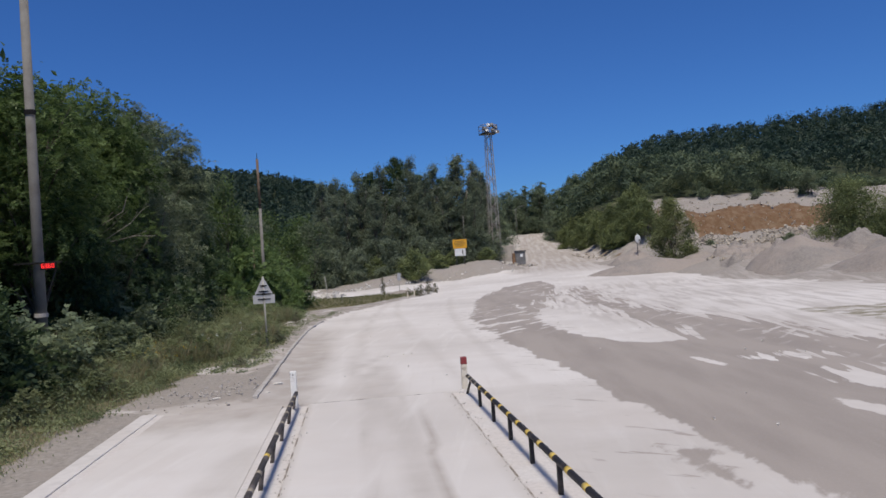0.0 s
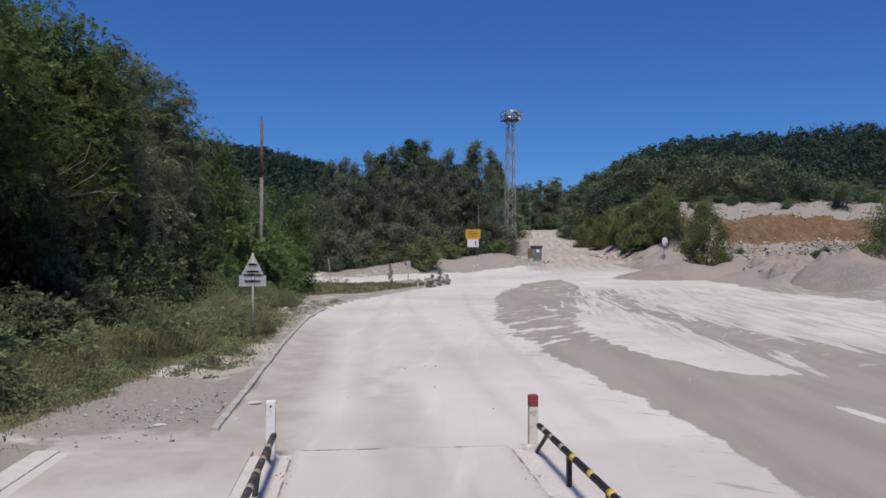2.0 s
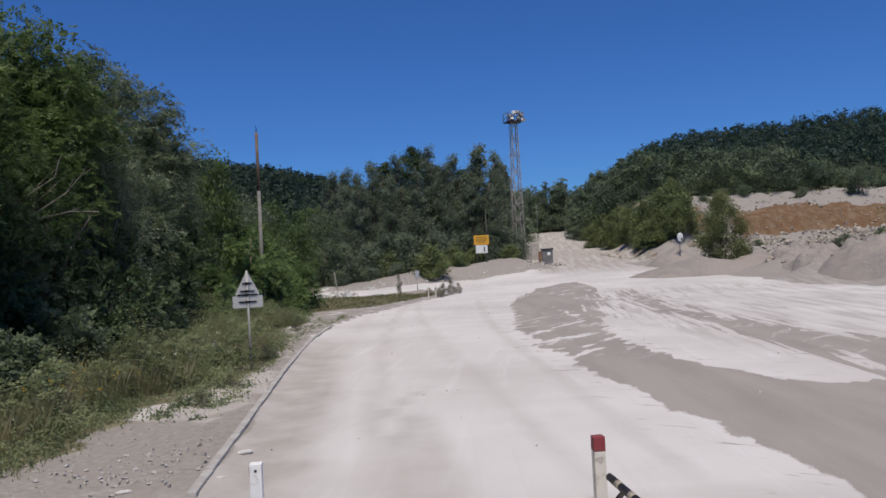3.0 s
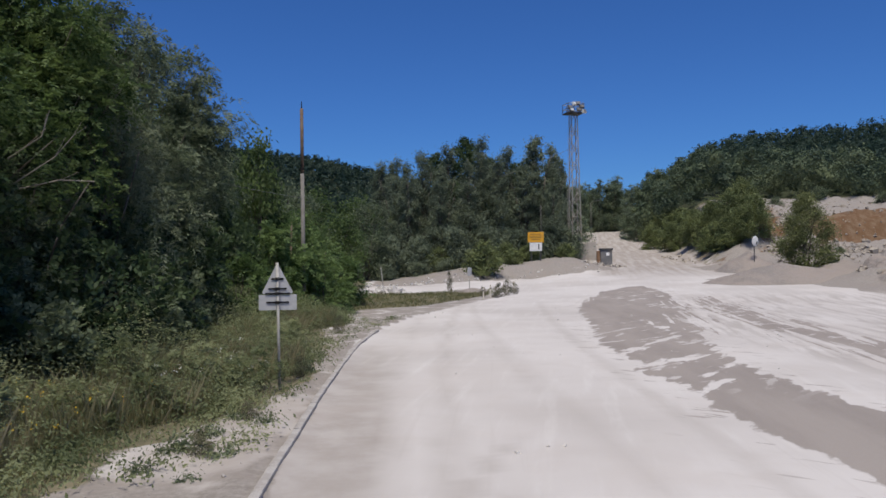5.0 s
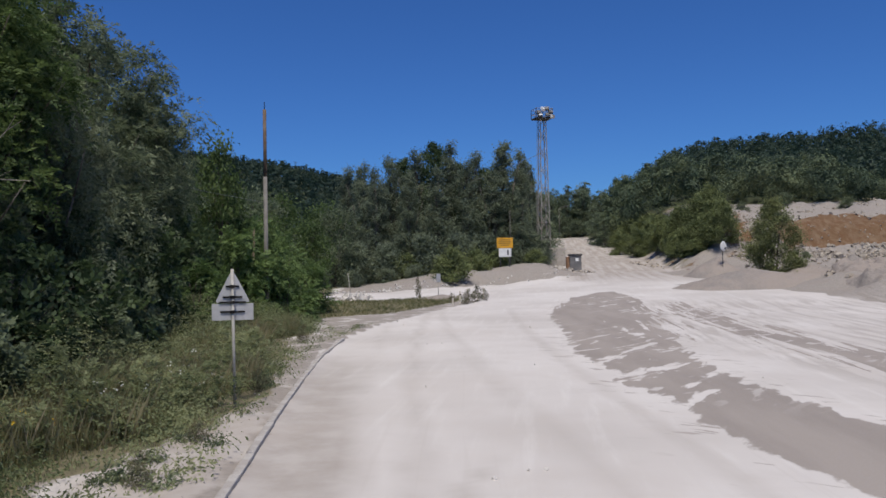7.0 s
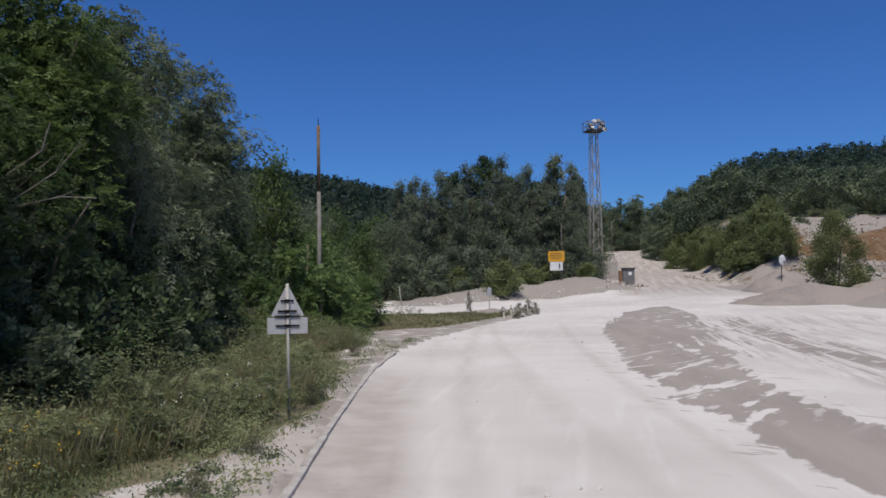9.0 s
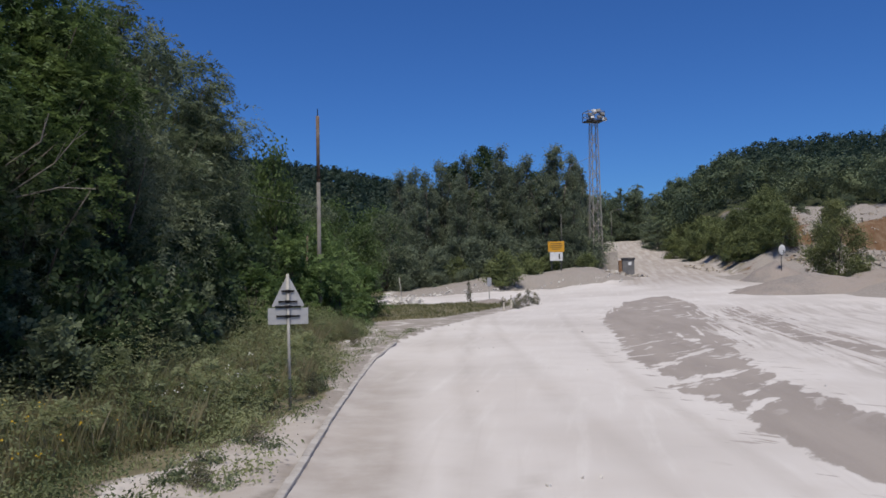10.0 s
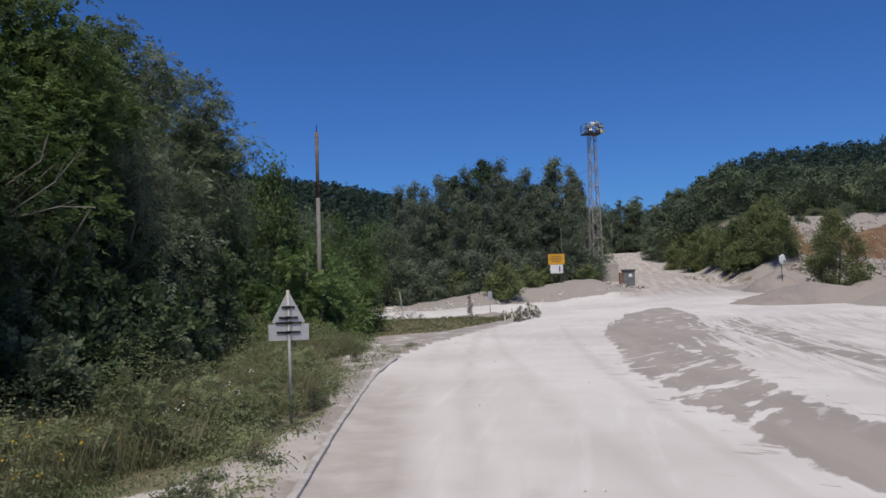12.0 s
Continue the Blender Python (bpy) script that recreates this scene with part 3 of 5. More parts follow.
def crown_points(rng, balls, count, tallness=0.8, spray=0.16, per=12):
    """Leaves gathered in sprays on the outer shell of each clump."""
    w = np.array([b[3] ** 2 for b in balls])
    twigs = max(len(balls), count // per)
    pick = rng.choice(len(balls), twigs, p=w / w.sum())
    b = np.array(balls)[pick]
    d = rng.normal(size=(twigs, 3))
    d[:, 2] += 0.25
    d /= np.linalg.norm(d, axis=1, keepdims=True)
    far = rng.uniform(0.2, 1.0, (twigs, 1)) ** 0.4 * rng.uniform(0.9, 1.05, (twigs, 1))
    tip = b[:, :3] + d * b[:, 3:4] * far * np.array([1, 1, tallness])
    k = rng.randint(0, twigs, count)
    s = spray * b[k, 3:4]
    along_twig = -np.abs(rng.normal(size=(count, 1))) * s * 1.8 + s * 0.5
    return tip[k] + d[k] * along_twig + rng.normal(size=(count, 3)) * s * np.array([1, 1, 0.7]), d[k]


def limbs(bm, rng, balls, height, low, r, trunks=1):
    for k in range(trunks):
        lean = Vector((rng.normal() * 0.06, rng.normal() * 0.06, 0)) * height * (1 if trunks == 1 else 2)
        foot = Vector((rng.normal() * 0.2, rng.normal() * 0.2, -0.15)) if trunks > 1 else Vector((0, 0, -0.15))
        prev, n = foot, 5
        for j in range(1, n + 1):
            t = j / n
            nxt = foot + lean * t * t + Vector((rng.normal() * 0.05, rng.normal() * 0.05, height * 0.86 * t))
            rod(bm, prev, nxt, r * (1.02 - 0.85 * (j - 1) / n), r * (1.02 - 0.85 * t), 7)
            prev = nxt
    for x, y, z, s in balls:
        base = Vector((x * 0.08, y * 0.08, max(0.25 * low, z - math.hypot(x, y) * 0.9 - 0.15 * height)))
        tip = Vector((x, y, z))
        mid = (base + tip) / 2 + Vector((0, 0, 0.12 * s))
        rod(bm, base, mid, r * 0.32, r * 0.2, 5)
        rod(bm, mid, tip + Vector((x, y, 0)) * 0.25, r * 0.2, r * 0.05, 5)


def tree(name, label, category, seed, tall, radius, low, count, size, leaf, lobe_n, shape, r=0.12, trunks=1, narrow=0.5, droop=0.0, group="", ball=(0.30, 0.55), tallness=0.8, shoot=None):
    """shoot: length and pairs of the leafy shoots; without it the leaves stand singly."""
    rng = np.random.RandomState(seed)
    ob = thing(name, label, category, (0, 0, 0), group)
    balls = lobes(rng, lobe_n, tall, radius, low, shape, ball)
    bm = bmesh.new()
    limbs(bm, rng, balls, tall, low, r, trunks)
    part("trunk" if trunks == 1 else "stem", bm, BARK, ob, smooth=True)
    if shoot:
        p, d = crown_points(rng, balls, count // (2 * shoot[1]), tallness, 0.15, 4)
        p[:, 2] = np.maximum(p[:, 2], 0.15)
        leaves = fronds(p, d, rng, shoot[0], shoot[1], size, narrow, droop)
    else:
        p, d = crown_points(rng, balls, count, tallness, 0.42, 5)
        p[:, 2] = np.maximum(p[:, 2], 0.05)
        leaves = leaf_cards(p, d, size, rng, narrow, droop, 1.6)
    obj("crown", quads("crown", leaves), leaf, ob)
    return ob


ROUND = lambda t: math.sqrt(max(0.05, 1 - (2 * t - 0.9) ** 2 * 0.85))
UPRIGHT = lambda t: 0.95 - 0.75 * t**1.6
CONE = lambda t: max(0.08, 1 - t)
DOME = lambda t: math.sqrt(max(0.06, 1 - t * t * 0.95))


def plant(ob, spots, dx=0.0):
    """Puts the thing at the first spot and copies at the others: x, y, turn, scale, and scale of the height."""
    for k, (x, y, turn, s, sz) in enumerate(spots):
        x += dx
        m = Matrix.Translation((x, y, height(x, y) - 0.05)) @ pose(0, 0, 0, 0, 0, turn) @ Matrix.Diagonal((s, s, s * sz, 1))
        if k == 0:
            ob.matrix_basis = m
        else:
            copy_plain(ob, m)


def copy_plain(ob, m):
    c = copy_thing(ob, Matrix())
    c.matrix_basis = m
    return c


# the belt of trees along the road
BELT = "trees along the road"
robinia = tree("broadleaf_tree", "tall green broadleaf tree with feathery leaves at the roadside", "tree", 1, 9.5, 3.3, 3.4, 60000, 0.105, LEAF_A, 36, ROUND, 0.16, 1, 0.46, 0.7, BELT, (0.24, 0.46), shoot=(0.40, 6))
robinia2 = tree("broadleaf_tree", "tall green broadleaf tree with dense dark foliage", "tree", 2, 10.5, 3.6, 1.2, 60000, 0.11, LEAF_A, 38, ROUND, 0.17, 1, 0.46, 0.7, BELT, (0.24, 0.46), shoot=(0.40, 6))
willow = tree("willow_tree", "grey-green willow with narrow hanging leaves", "tree", 3, 9.8, 3.2, 1.0, 52000, 0.145, LEAF_B, 36, ROUND, 0.15, 2, 0.30, 1.1, BELT, (0.24, 0.46), shoot=(0.40, 5))
back = tree("broadleaf_tree", "tall green broadleaf tree in the second row", "tree", 4, 10.0, 3.5, 1.0, 4400, 0.37, LEAF_A, 30, ROUND, 0.16, 1, 0.5, 0.2, BELT)
back2 = tree("broadleaf_tree", "grey-green broadleaf tree in the second row", "tree", 8, 10.0, 3.3, 1.0, 4400, 0.37, LEAF_B, 30, ROUND, 0.16, 1, 0.4, 0.4, BELT)
plant(robinia, [(-9.0, 24.0, 0, 0.92, 0.98), (-9.6, 31.0, 130, 1.0, 1.0), (-12.5, 17.0, 200, 1.0, 1.0)])
plant(robinia2, [(-10.0, 27.5, 0, 0.90, 0.92), (-11.5, 21.0, 170, 0.9, 0.95)])
plant(willow, [(-9.3, 35.5, 0, 1.0, 1.03), (-9.6, 40.5, 120, 1.03, 1.05), (-10.0, 46.5, 240, 0.86, 1.15), (-11.4, 18.0, 70, 0.9, 0.9)])
plant(back, [(-13.0, 27.0, 60, 1.05, 1.0), (-14.0, 36.0, 250, 1.1, 1.0), (-15, 20, 20, 1.1, 1.0), (-17.5, 30, 310, 1.1, 1.0), (-13.0, 44.0, 80, 1.05, 1.05), (-16.0, 47.0, 220, 1.1, 1.05), (-18, 40, 120, 1.1, 1.0), (-10.8, 52.5, 300, 0.7, 0.95)])
for k, (x, y, s) in enumerate([(-7.6, 52.0, 0.58), (-8.6, 56, 0.6), (-10, 62, 0.7), (-14, 62, 0.85), (-7.5, 66, 0.55), (-9, 74, 0.75), (-5.5, 78, 0.6), (-14, 74, 0.9), (-9, 84, 0.85), (-4.5, 92, 0.8), (-6, 101, 0.9), (-13, 94, 1.0), (-19, 58, 1.0), (-20, 72, 1.0)]):
    copy_plain((back, back2)[k % 2], Matrix.Translation((x, y, height(x, y) - 0.05)) @ pose(0, 0, 0, 0, 0, 77 * k) @ Matrix.Diagonal((s, s, s, 1)))
copy_plain(back, Matrix.Translation((-7.65, 50.3, height(-7.65, 50.3))) @ Matrix.Diagonal((0.44, 0.44, 0.82, 1)))
back2.matrix_basis = Matrix.Translation((-12, 57, height(-12, 57))) @ Matrix.Diagonal((0.85, 0.85, 0.8, 1))
def dead_branches(host, runs):
    """Bare grey limbs that reach out of a crown: each a run of places."""
    back_to = host.matrix_basis.inverted()
    for pts in runs:
        bm = bmesh.new()
        pts = [Vector(p) for p in pts]
        for k, (p, q) in enumerate(zip(pts, pts[1:])):
            rod(bm, p, q, 0.017 - 0.004 * k, 0.013 - 0.004 * k, 6)
            if k:
                rod(bm, p, p + (q - p) * 0.5 + Vector((0.06, -0.08, 0.16)), 0.008, 0.004, 5)
        ob = part("dead_branch", bm, DEADWOOD, host, "bare grey dead branch")
        ob.matrix_local = back_to


dead_branches(robinia2, [
    [(-7.9, 27.2, 4.1), (-7.0, 27.0, 4.6), (-6.6, 26.9, 5.0), (-6.3, 26.8, 5.15)],
    [(-8.0, 27.2, 4.6), (-7.25, 27.0, 5.0), (-7.05, 26.9, 5.5)],
    [(-7.8, 27.2, 4.0), (-6.9, 27.0, 4.15), (-6.2, 26.9, 4.1)],
])
# silvery willow shrubs leaning out of the belt
sallow = tree("willow_shrub", "tall silvery willow shrub leaning out of the trees", "shrub", 9, 5.6, 2.0, 0.5, 22000, 0.13, LEAF_V, 30, ROUND, 0.06, 4, 0.30, 1.0, "willow shrubs along the road", (0.26, 0.46), shoot=(0.40, 5))
plant(sallow, [(-8.0, 31.5, 0, 1.0, 1.1), (-7.8, 36.0, 110, 1.0, 1.05), (-8.3, 28.0, 230, 0.85, 1.0)])
# undergrowth
SHRUBS = "roadside shrubs"
shrub = tree("shrub", "dark green leafy shrub at the foot of the trees", "shrub", 5, 2.3, 1.5, 0.25, 5200, 0.13, LEAF_E, 16, DOME, 0.035, 4, 0.55, 0.4, SHRUBS, shoot=(0.36, 4))
shrub2 = tree("shrub", "grey-green bramble shrub with pale leaf undersides", "shrub", 6, 1.9, 1.4, 0.15, 5200, 0.125, LEAF_B, 16, DOME, 0.03, 4, 0.6, 0.4, SHRUBS, shoot=(0.34, 4))
bright = tree("shrub", "bright green young shrub beside the verge", "shrub", 7, 3.6, 1.9, 0.2, 9600, 0.15, LEAF_C, 22, DOME, 0.05, 4, 0.5, 0.5, SHRUBS, shoot=(0.5, 5))
plant(shrub, [(-6.9, 15.5, 0, 1.05, 1), (-9.0, 18.6, 100, 1.0, 1.05), (-7.0, 28.0, 200, 1.05, 1.2), (-7.2, 32.0, 260, 1.1, 1.3), (-7.2, 36.5, 30, 1.2, 1.3), (-7.4, 41, 150, 1.2, 1.5), (-7.6, 45.5, 300, 1.2, 1.5), (-9, 13, 20, 1.2, 1.1), (-8.6, 26, 20, 1.3, 1.3), (-9, 34, 120, 1.4, 1.3), (-9, 39, 220, 1.4, 1.3), (-9, 44, 320, 1.4, 1.3)])
plant(shrub2, [(-6.5, 13.0, 0, 1.0, 1), (-6.4, 18.0, 60, 0.9, 1.0), (-6.5, 21.6, 140, 0.85, 0.9), (-6.8, 25.8, 220, 0.85, 1.0), (-6.4, 30.2, 280, 0.8, 1.0), (-7.6, 11, 90, 1.2, 1.1), (-6.6, 34.3, 10, 0.9, 1.1)])
plant(bright, [(-4.6, 49.0, 0, 1.0, 1.02), (-6.2, 47.0, 120, 1.0, 1.05), (-3.9, 54.5, 220, 0.8, 0.9), (-6.4, 53.5, 50, 1.1, 1.1), (-6.2, 39.5, 270, 0.75, 0.9), (-7.2, 60.0, 300, 1.2, 1.1), (-5.6, 62.0, 20, 0.9, 0.9)])

# the grove beside the mast
GROVE = "grove beside the mast"
birch = tree("slender_tree", "slender grey-green tree in a dense grove", "tree", 21, 14.2, 3.1, 0.8, 10500, 0.31, LEAF_D, 74, UPRIGHT, 0.14, 1, 0.38, -0.3, GROVE, (0.16, 0.34), 1.5)
birch2 = tree("slender_tree", "tall narrow tree with feathery crown in a grove", "tree", 22, 14.2, 2.5, 0.8, 10000, 0.31, LEAF_D, 70, UPRIGHT, 0.13, 1, 0.36, -0.4, GROVE, (0.17, 0.36), 1.6)
slim = tree("slender_tree", "grey-green tree at the crest of the climbing track", "tree", 29, 13.5, 2.9, 0.6, 4200, 0.40, LEAF_S, 46, UPRIGHT, 0.13, 1, 0.42, -0.2, GROVE, (0.2, 0.4), 1.3)
darkt = tree("dark_tree", "dark green broad tree rising behind the grove", "tree", 23, 14.6, 3.4, 1.5, 14000, 0.30, LEAF_E, 50, ROUND, 0.18, 1, 0.6, 0.0, GROVE, (0.2, 0.4), 1.0)
plant(birch, [(-1.0, 99, 0, 0.88, 0.98), (2.6, 98, 70, 0.85, 0.82), (6.0, 99.5, 150, 0.9, 0.9), (9.5, 101, 210, 0.9, 0.94), (12.6, 101.5, 300, 0.92, 0.84), (0.8, 105, 30, 1.0, 1.0), (4.0, 106, 110, 1.0, 1.02), (-2.5, 108, 280, 1.0, 1.0), (11.2, 106, 200, 1.0, 0.98), (16.4, 104, 40, 0.85, 0.9), (19.0, 113, 130, 0.95, 0.95), (-4.5, 113, 200, 1, 1)], 0.8)
plant(birch2, [(14.2, 103, 0, 1.35, 0.74), (17.2, 108, 80, 0.98, 1.0), (-2.2, 101.5, 160, 0.9, 0.9), (7.8, 103, 240, 1.0, 1.04), (15.6, 99.5, 310, 0.8, 0.72), (3.0, 102, 20, 0.9, 0.95), (18.8, 120, 60, 1.0, 0.9), (21.5, 124, 100, 1.0, 0.85)], 0.8)
plant(darkt, [(6.6, 107, 0, 0.95, 1.12), (9.4, 109, 90, 0.9, 1.0), (2.4, 110, 200, 0.95, 1.05), (13.0, 111, 280, 0.9, 0.95)], 0.8)
def crest(x, y):
    """How high the woods rise at a place, falling towards the gap where the track goes through."""
    return 2.5 + (y - 12.6) * float(np.interp(x / (y - 12.6), [0.12, 0.22, 0.255, 0.27, 0.285, 0.304, 0.33, 0.349, 0.38, 0.413, 0.5, 0.56, 0.60, 0.66, 0.73, 0.81], [0.10, 0.098, 0.108, 0.112, 0.097, 0.10, 0.116, 0.13, 0.146, 0.154, 0.152, 0.15, 0.142, 0.116, 0.096, 0.088]))


rt = np.random.RandomState(61)
for k in range(26):
    x, y = 25 + 1.0 * k + rt.uniform(-0.8, 0.8), 172 + 0.25 * k + rt.uniform(-5, 5)
    z = height(x, y) - 0.2
    up = max(2.5, crest(x, y) - z) / 14.0 * rt.uniform(0.78, 1.0)
    s = max(0.45, min(1.0, up * 1.15))
    copy_plain(slim, Matrix.Translation((x, y, z)) @ pose(0, 0, 0, 0, 0, 91 * k) @ Matrix.Diagonal((s * 1.45, s * 1.45, up, 1)))
for k, (x, y, s) in enumerate([(25.5, 132, 0.8), (26, 141, 0.8), (27.5, 152, 0.85), (24, 126, 0.8), (28.5, 160, 0.8), (23.5, 140, 0.95), (24, 152, 1.0), (38.5, 146, 0.5), (41, 156, 0.55), (37.5, 138, 0.45), (44, 162, 0.6)]):
    z = height(x, y) - 0.2
    up = min(s * 0.85, max(2.5, crest(x, y) - z) / 14.0)
    copy_plain(slim, Matrix.Translation((x, y, z)) @ pose(0, 0, 0, 0, 0, 57 * k) @ Matrix.Diagonal((s * 1.45, s * 1.45, up, 1)))
slim.matrix_basis = Matrix.Translation((40, 172, height(40, 172) - 0.2)) @ Matrix.Diagonal((0.9, 0.9, max(0.3, (crest(40, 172) - height(40, 172)) / 14.2), 1))
low_bush = tree("bush", "low green bush on the gravel bank", "bush", 24, 3.3, 2.1, 0.2, 5000, 0.24, LEAF_T, 18, DOME, 0.05, 4, 0.6, 0.0)
plant(low_bush, [(6.5, 87.8, 0, 0.95, 0.95), (9.4, 94.5, 100, 0.8, 0.8), (12.0, 96.5, 160, 0.7, 0.7), (2.2, 95, 200, 0.9, 0.8), (16.5, 97, 20, 0.6, 0.7)], 0.8)
foot = tree("bush", "dark undergrowth bush at the foot of the grove", "bush", 25, 4.2, 2.4, 0.1, 5000, 0.30, LEAF_D, 20, DOME, 0.05, 4, 0.5, 0.1)
plant(foot, [(-3.5, 91.0, 120, 0.55, 0.7), (0.0, 91.8, 220, 0.5, 0.65), (3.0, 92.4, 320, 0.5, 0.6), (-6.5, 90.0, 10, 0.6, 0.8), (-3.0, 95, 0, 1, 1), (0.2, 96, 70, 0.95, 1), (3.8, 96.5, 140, 1, 1.05), (7.6, 97.5, 210, 1, 1), (11, 98.5, 280, 1, 0.9), (14, 98.8, 20, 0.9, 0.8), (17.6, 101.5, 90, 0.9, 0.9), (20.6, 117, 200, 1.0, 1), (-7, 97, 50, 1.1, 1), (22.6, 128, 90, 1.1, 1), (24.6, 146, 10, 1.2, 1)], 0.8)
# right of the climbing track
RB = "bushes beside the climbing track"
track_bush = tree("bush", "dense green bush beside the climbing track", "bush", 26, 5.6, 3.0, 0.2, 10000, 0.26, LEAF_T, 40, DOME, 0.06, 5, 0.45, 0.0, RB, (0.2, 0.4), 1.1)
plant(track_bush, [(35.0, 96.2, 10, 0.92, 0.88), (32.7, 119.0, 45, 0.70, 0.85), (33.5, 112.0, 190, 0.75, 0.85), (33.8, 105.0, 80, 0.84, 0.9), (34.3, 100.0, 160, 0.9, 0.92), (36.5, 97.2, 230, 0.86, 0.9), (35.3, 91.8, 265, 0.84, 0.9), (33.6, 93.6, 20, 0.72, 0.85), (33.0, 98.2, 300, 0.55, 0.8)], 1.2)
track_shrub = tree("bush", "low green bush on the bank of the climbing track", "bush", 31, 3.0, 1.9, 0.1, 1900, 0.33, LEAF_T, 26, DOME, 0.04, 4, 0.5, 0.0, RB, (0.22, 0.42), 1.0)
spots = []
rb = np.random.RandomState(71)
for k in range(34):
    y = 98 + 2.0 * k + rb.uniform(-0.8, 0.8)
    x = float(along(ROAD_IN, y)) + 6.3 + rb.uniform(-0.4, 2.2)
    room = 2.5 + 0.066 * (y - 12.6) - height(x, y) if x / (y - 12.6) > 0.285 else 3.2
    if room > 0.8:
        spots.append((x, y, 67 * k, rb.uniform(0.8, 1.1), min(1.0, room / 3.0) * rb.uniform(0.8, 1.0)))
for k in range(12):
    y = 92.5 + 1.7 * k + rb.uniform(-0.6, 0.6)
    spots.append((float(along(ROAD_IN, y)) + 5.9 + rb.uniform(0, 1.6), y, 41 * k, rb.uniform(0.6, 0.95), rb.uniform(0.6, 0.9)))
plant(track_shrub, spots)
poplar_bush = tree("poplar_bush", "upright young poplar bush standing on a gravel mound", "bush", 27, 6.2, 2.3, 0.1, 18000, 0.17, LEAF_F, 66, lambda t: 0.92 + 0.35 * t - 1.12 * t * t, 0.05, 7, 0.36, -1.0, "", (0.16, 0.32), 1.7)
plant(poplar_bush, [(30.75, 70.5, 0, 1.22, 0.84)])
round_bush = tree("willow_bush", "broad yellow-green willow bush above the gravel heaps", "bush", 28, 5.0, 3.0, 0.2, 20000, 0.20, LEAF_T, 34, DOME, 0.06, 6, 0.35, 0.2)
plant(round_bush, [(42.0, 62.0, 0, 1.1, 1.0), (46.5, 60.5, 90, 1.1, 0.95)], 1.2)


grey_bush = tree("bush", "small grey-green bush on the bare terrace", "bush", 30, 2.6, 1.5, 0.1, 3000, 0.2, LEAF_B, 18, DOME, 0.04, 5, 0.4, 0.0, "small bushes on bare ground")
plant(grey_bush, [(63.0, 99.0, 0, 1.1, 1.1), (38.0, 73.5, 60, 0.4, 0.5), (41.5, 76.0, 150, 0.5, 0.5), (44.0, 74.0, 220, 0.4, 0.5), (36.0, 63.5, 20, 0.3, 0.5), (47.5, 80.0, 300, 0.6, 0.6), (50.0, 83.0, 90, 0.5, 0.5), (40.0, 82.0, 190, 0.45, 0.6), (58.0, 103.5, 10, 0.8, 0.7), (50.0, 104.0, 120, 0.8, 0.7), (44.5, 103.5, 240, 0.7, 0.7), (55.0, 84.5, 70, 0.6, 0.6)])


def wood(name, label, spots, leaf, per, size, seed, clumps=5):
    """Far woods: crowns of leaf clumps over the hillside, in one mesh."""
    rng = np.random.RandomState(seed)
    out = []
    for x, y, tall, wide in spots:
        z = height(x, y)
        p, d = crown_points(rng, lobes(rng, clumps, tall, wide, tall * 0.3, DOME, (0.42, 0.66)), per, 0.9, 0.2, 4)
        out.append(leaf_cards(p + (x, y, z), d, size * (0.8 + 0.4 * tall / 9), rng, 0.75, 0.0, 4.0))
    return tagged(obj(name, quads(name, np.concatenate(out)), leaf), label, "woods", kind="stuff")


rw = np.random.RandomState(5)
near_wood = []
for gy in np.arange(115, 180, 4.8):
    for gx in np.arange(32, 150, 4.8):
        x, y = gx + rw.uniform(-2.2, 2.2), gy + rw.uniform(-2.2, 2.2)
        if 0.305 + 0.0013 * max(0, 150 - y) < x / (y - 12.6) < 0.95 and x < 0.62 * y + 45:
            room = crest(x, y) - height(x, y)
            if room > 1.2:
                near_wood.append((x, y, min(rw.uniform(4.8, 9.6), room * rw.uniform(0.72, 1.02)), rw.uniform(2.4, 3.9) * min(1, 0.45 + room / 12)))
wood("hillside_wood", "mixed green wood covering the hillside above the terrace", near_wood, LEAF_W, 1050, 0.33, 8)
far_wood = []
for gy in np.arange(152, 356, 6.0):
    for gx in np.arange(66, 300, 6.0):
        x, y = gx + rw.uniform(-2.6, 2.6), gy + rw.uniform(-2.6, 2.6)
        if 0.37 < x / y < 0.86 and (y > 184 or x / (y - 12.6) > 0.53):
            far_wood.append((x, y, rw.uniform(6.5, 8.5), rw.uniform(3.4, 4.6)))
wood("ridge_wood", "dark forest on the far ridge", far_wood, LEAF_H, 150, 0.62, 9, 4)
left_wood = []
for gy in np.arange(118, 655, 8.5):
    for gx in np.arange(-240, 62, 8.5):
        x, y = gx + rw.uniform(-3.5, 3.5), gy + rw.uniform(-3.5, 3.5)
        if -0.36 < x / y < 0.10 and not (y < 150 and x > 14):
            left_wood.append((x, y, rw.uniform(7.5, 11), rw.uniform(4.6, 6.4)))
wood("valley_wood", "dark green forest filling the valley and far hill", left_wood, LEAF_H, 110, 1.05, 10, 4)


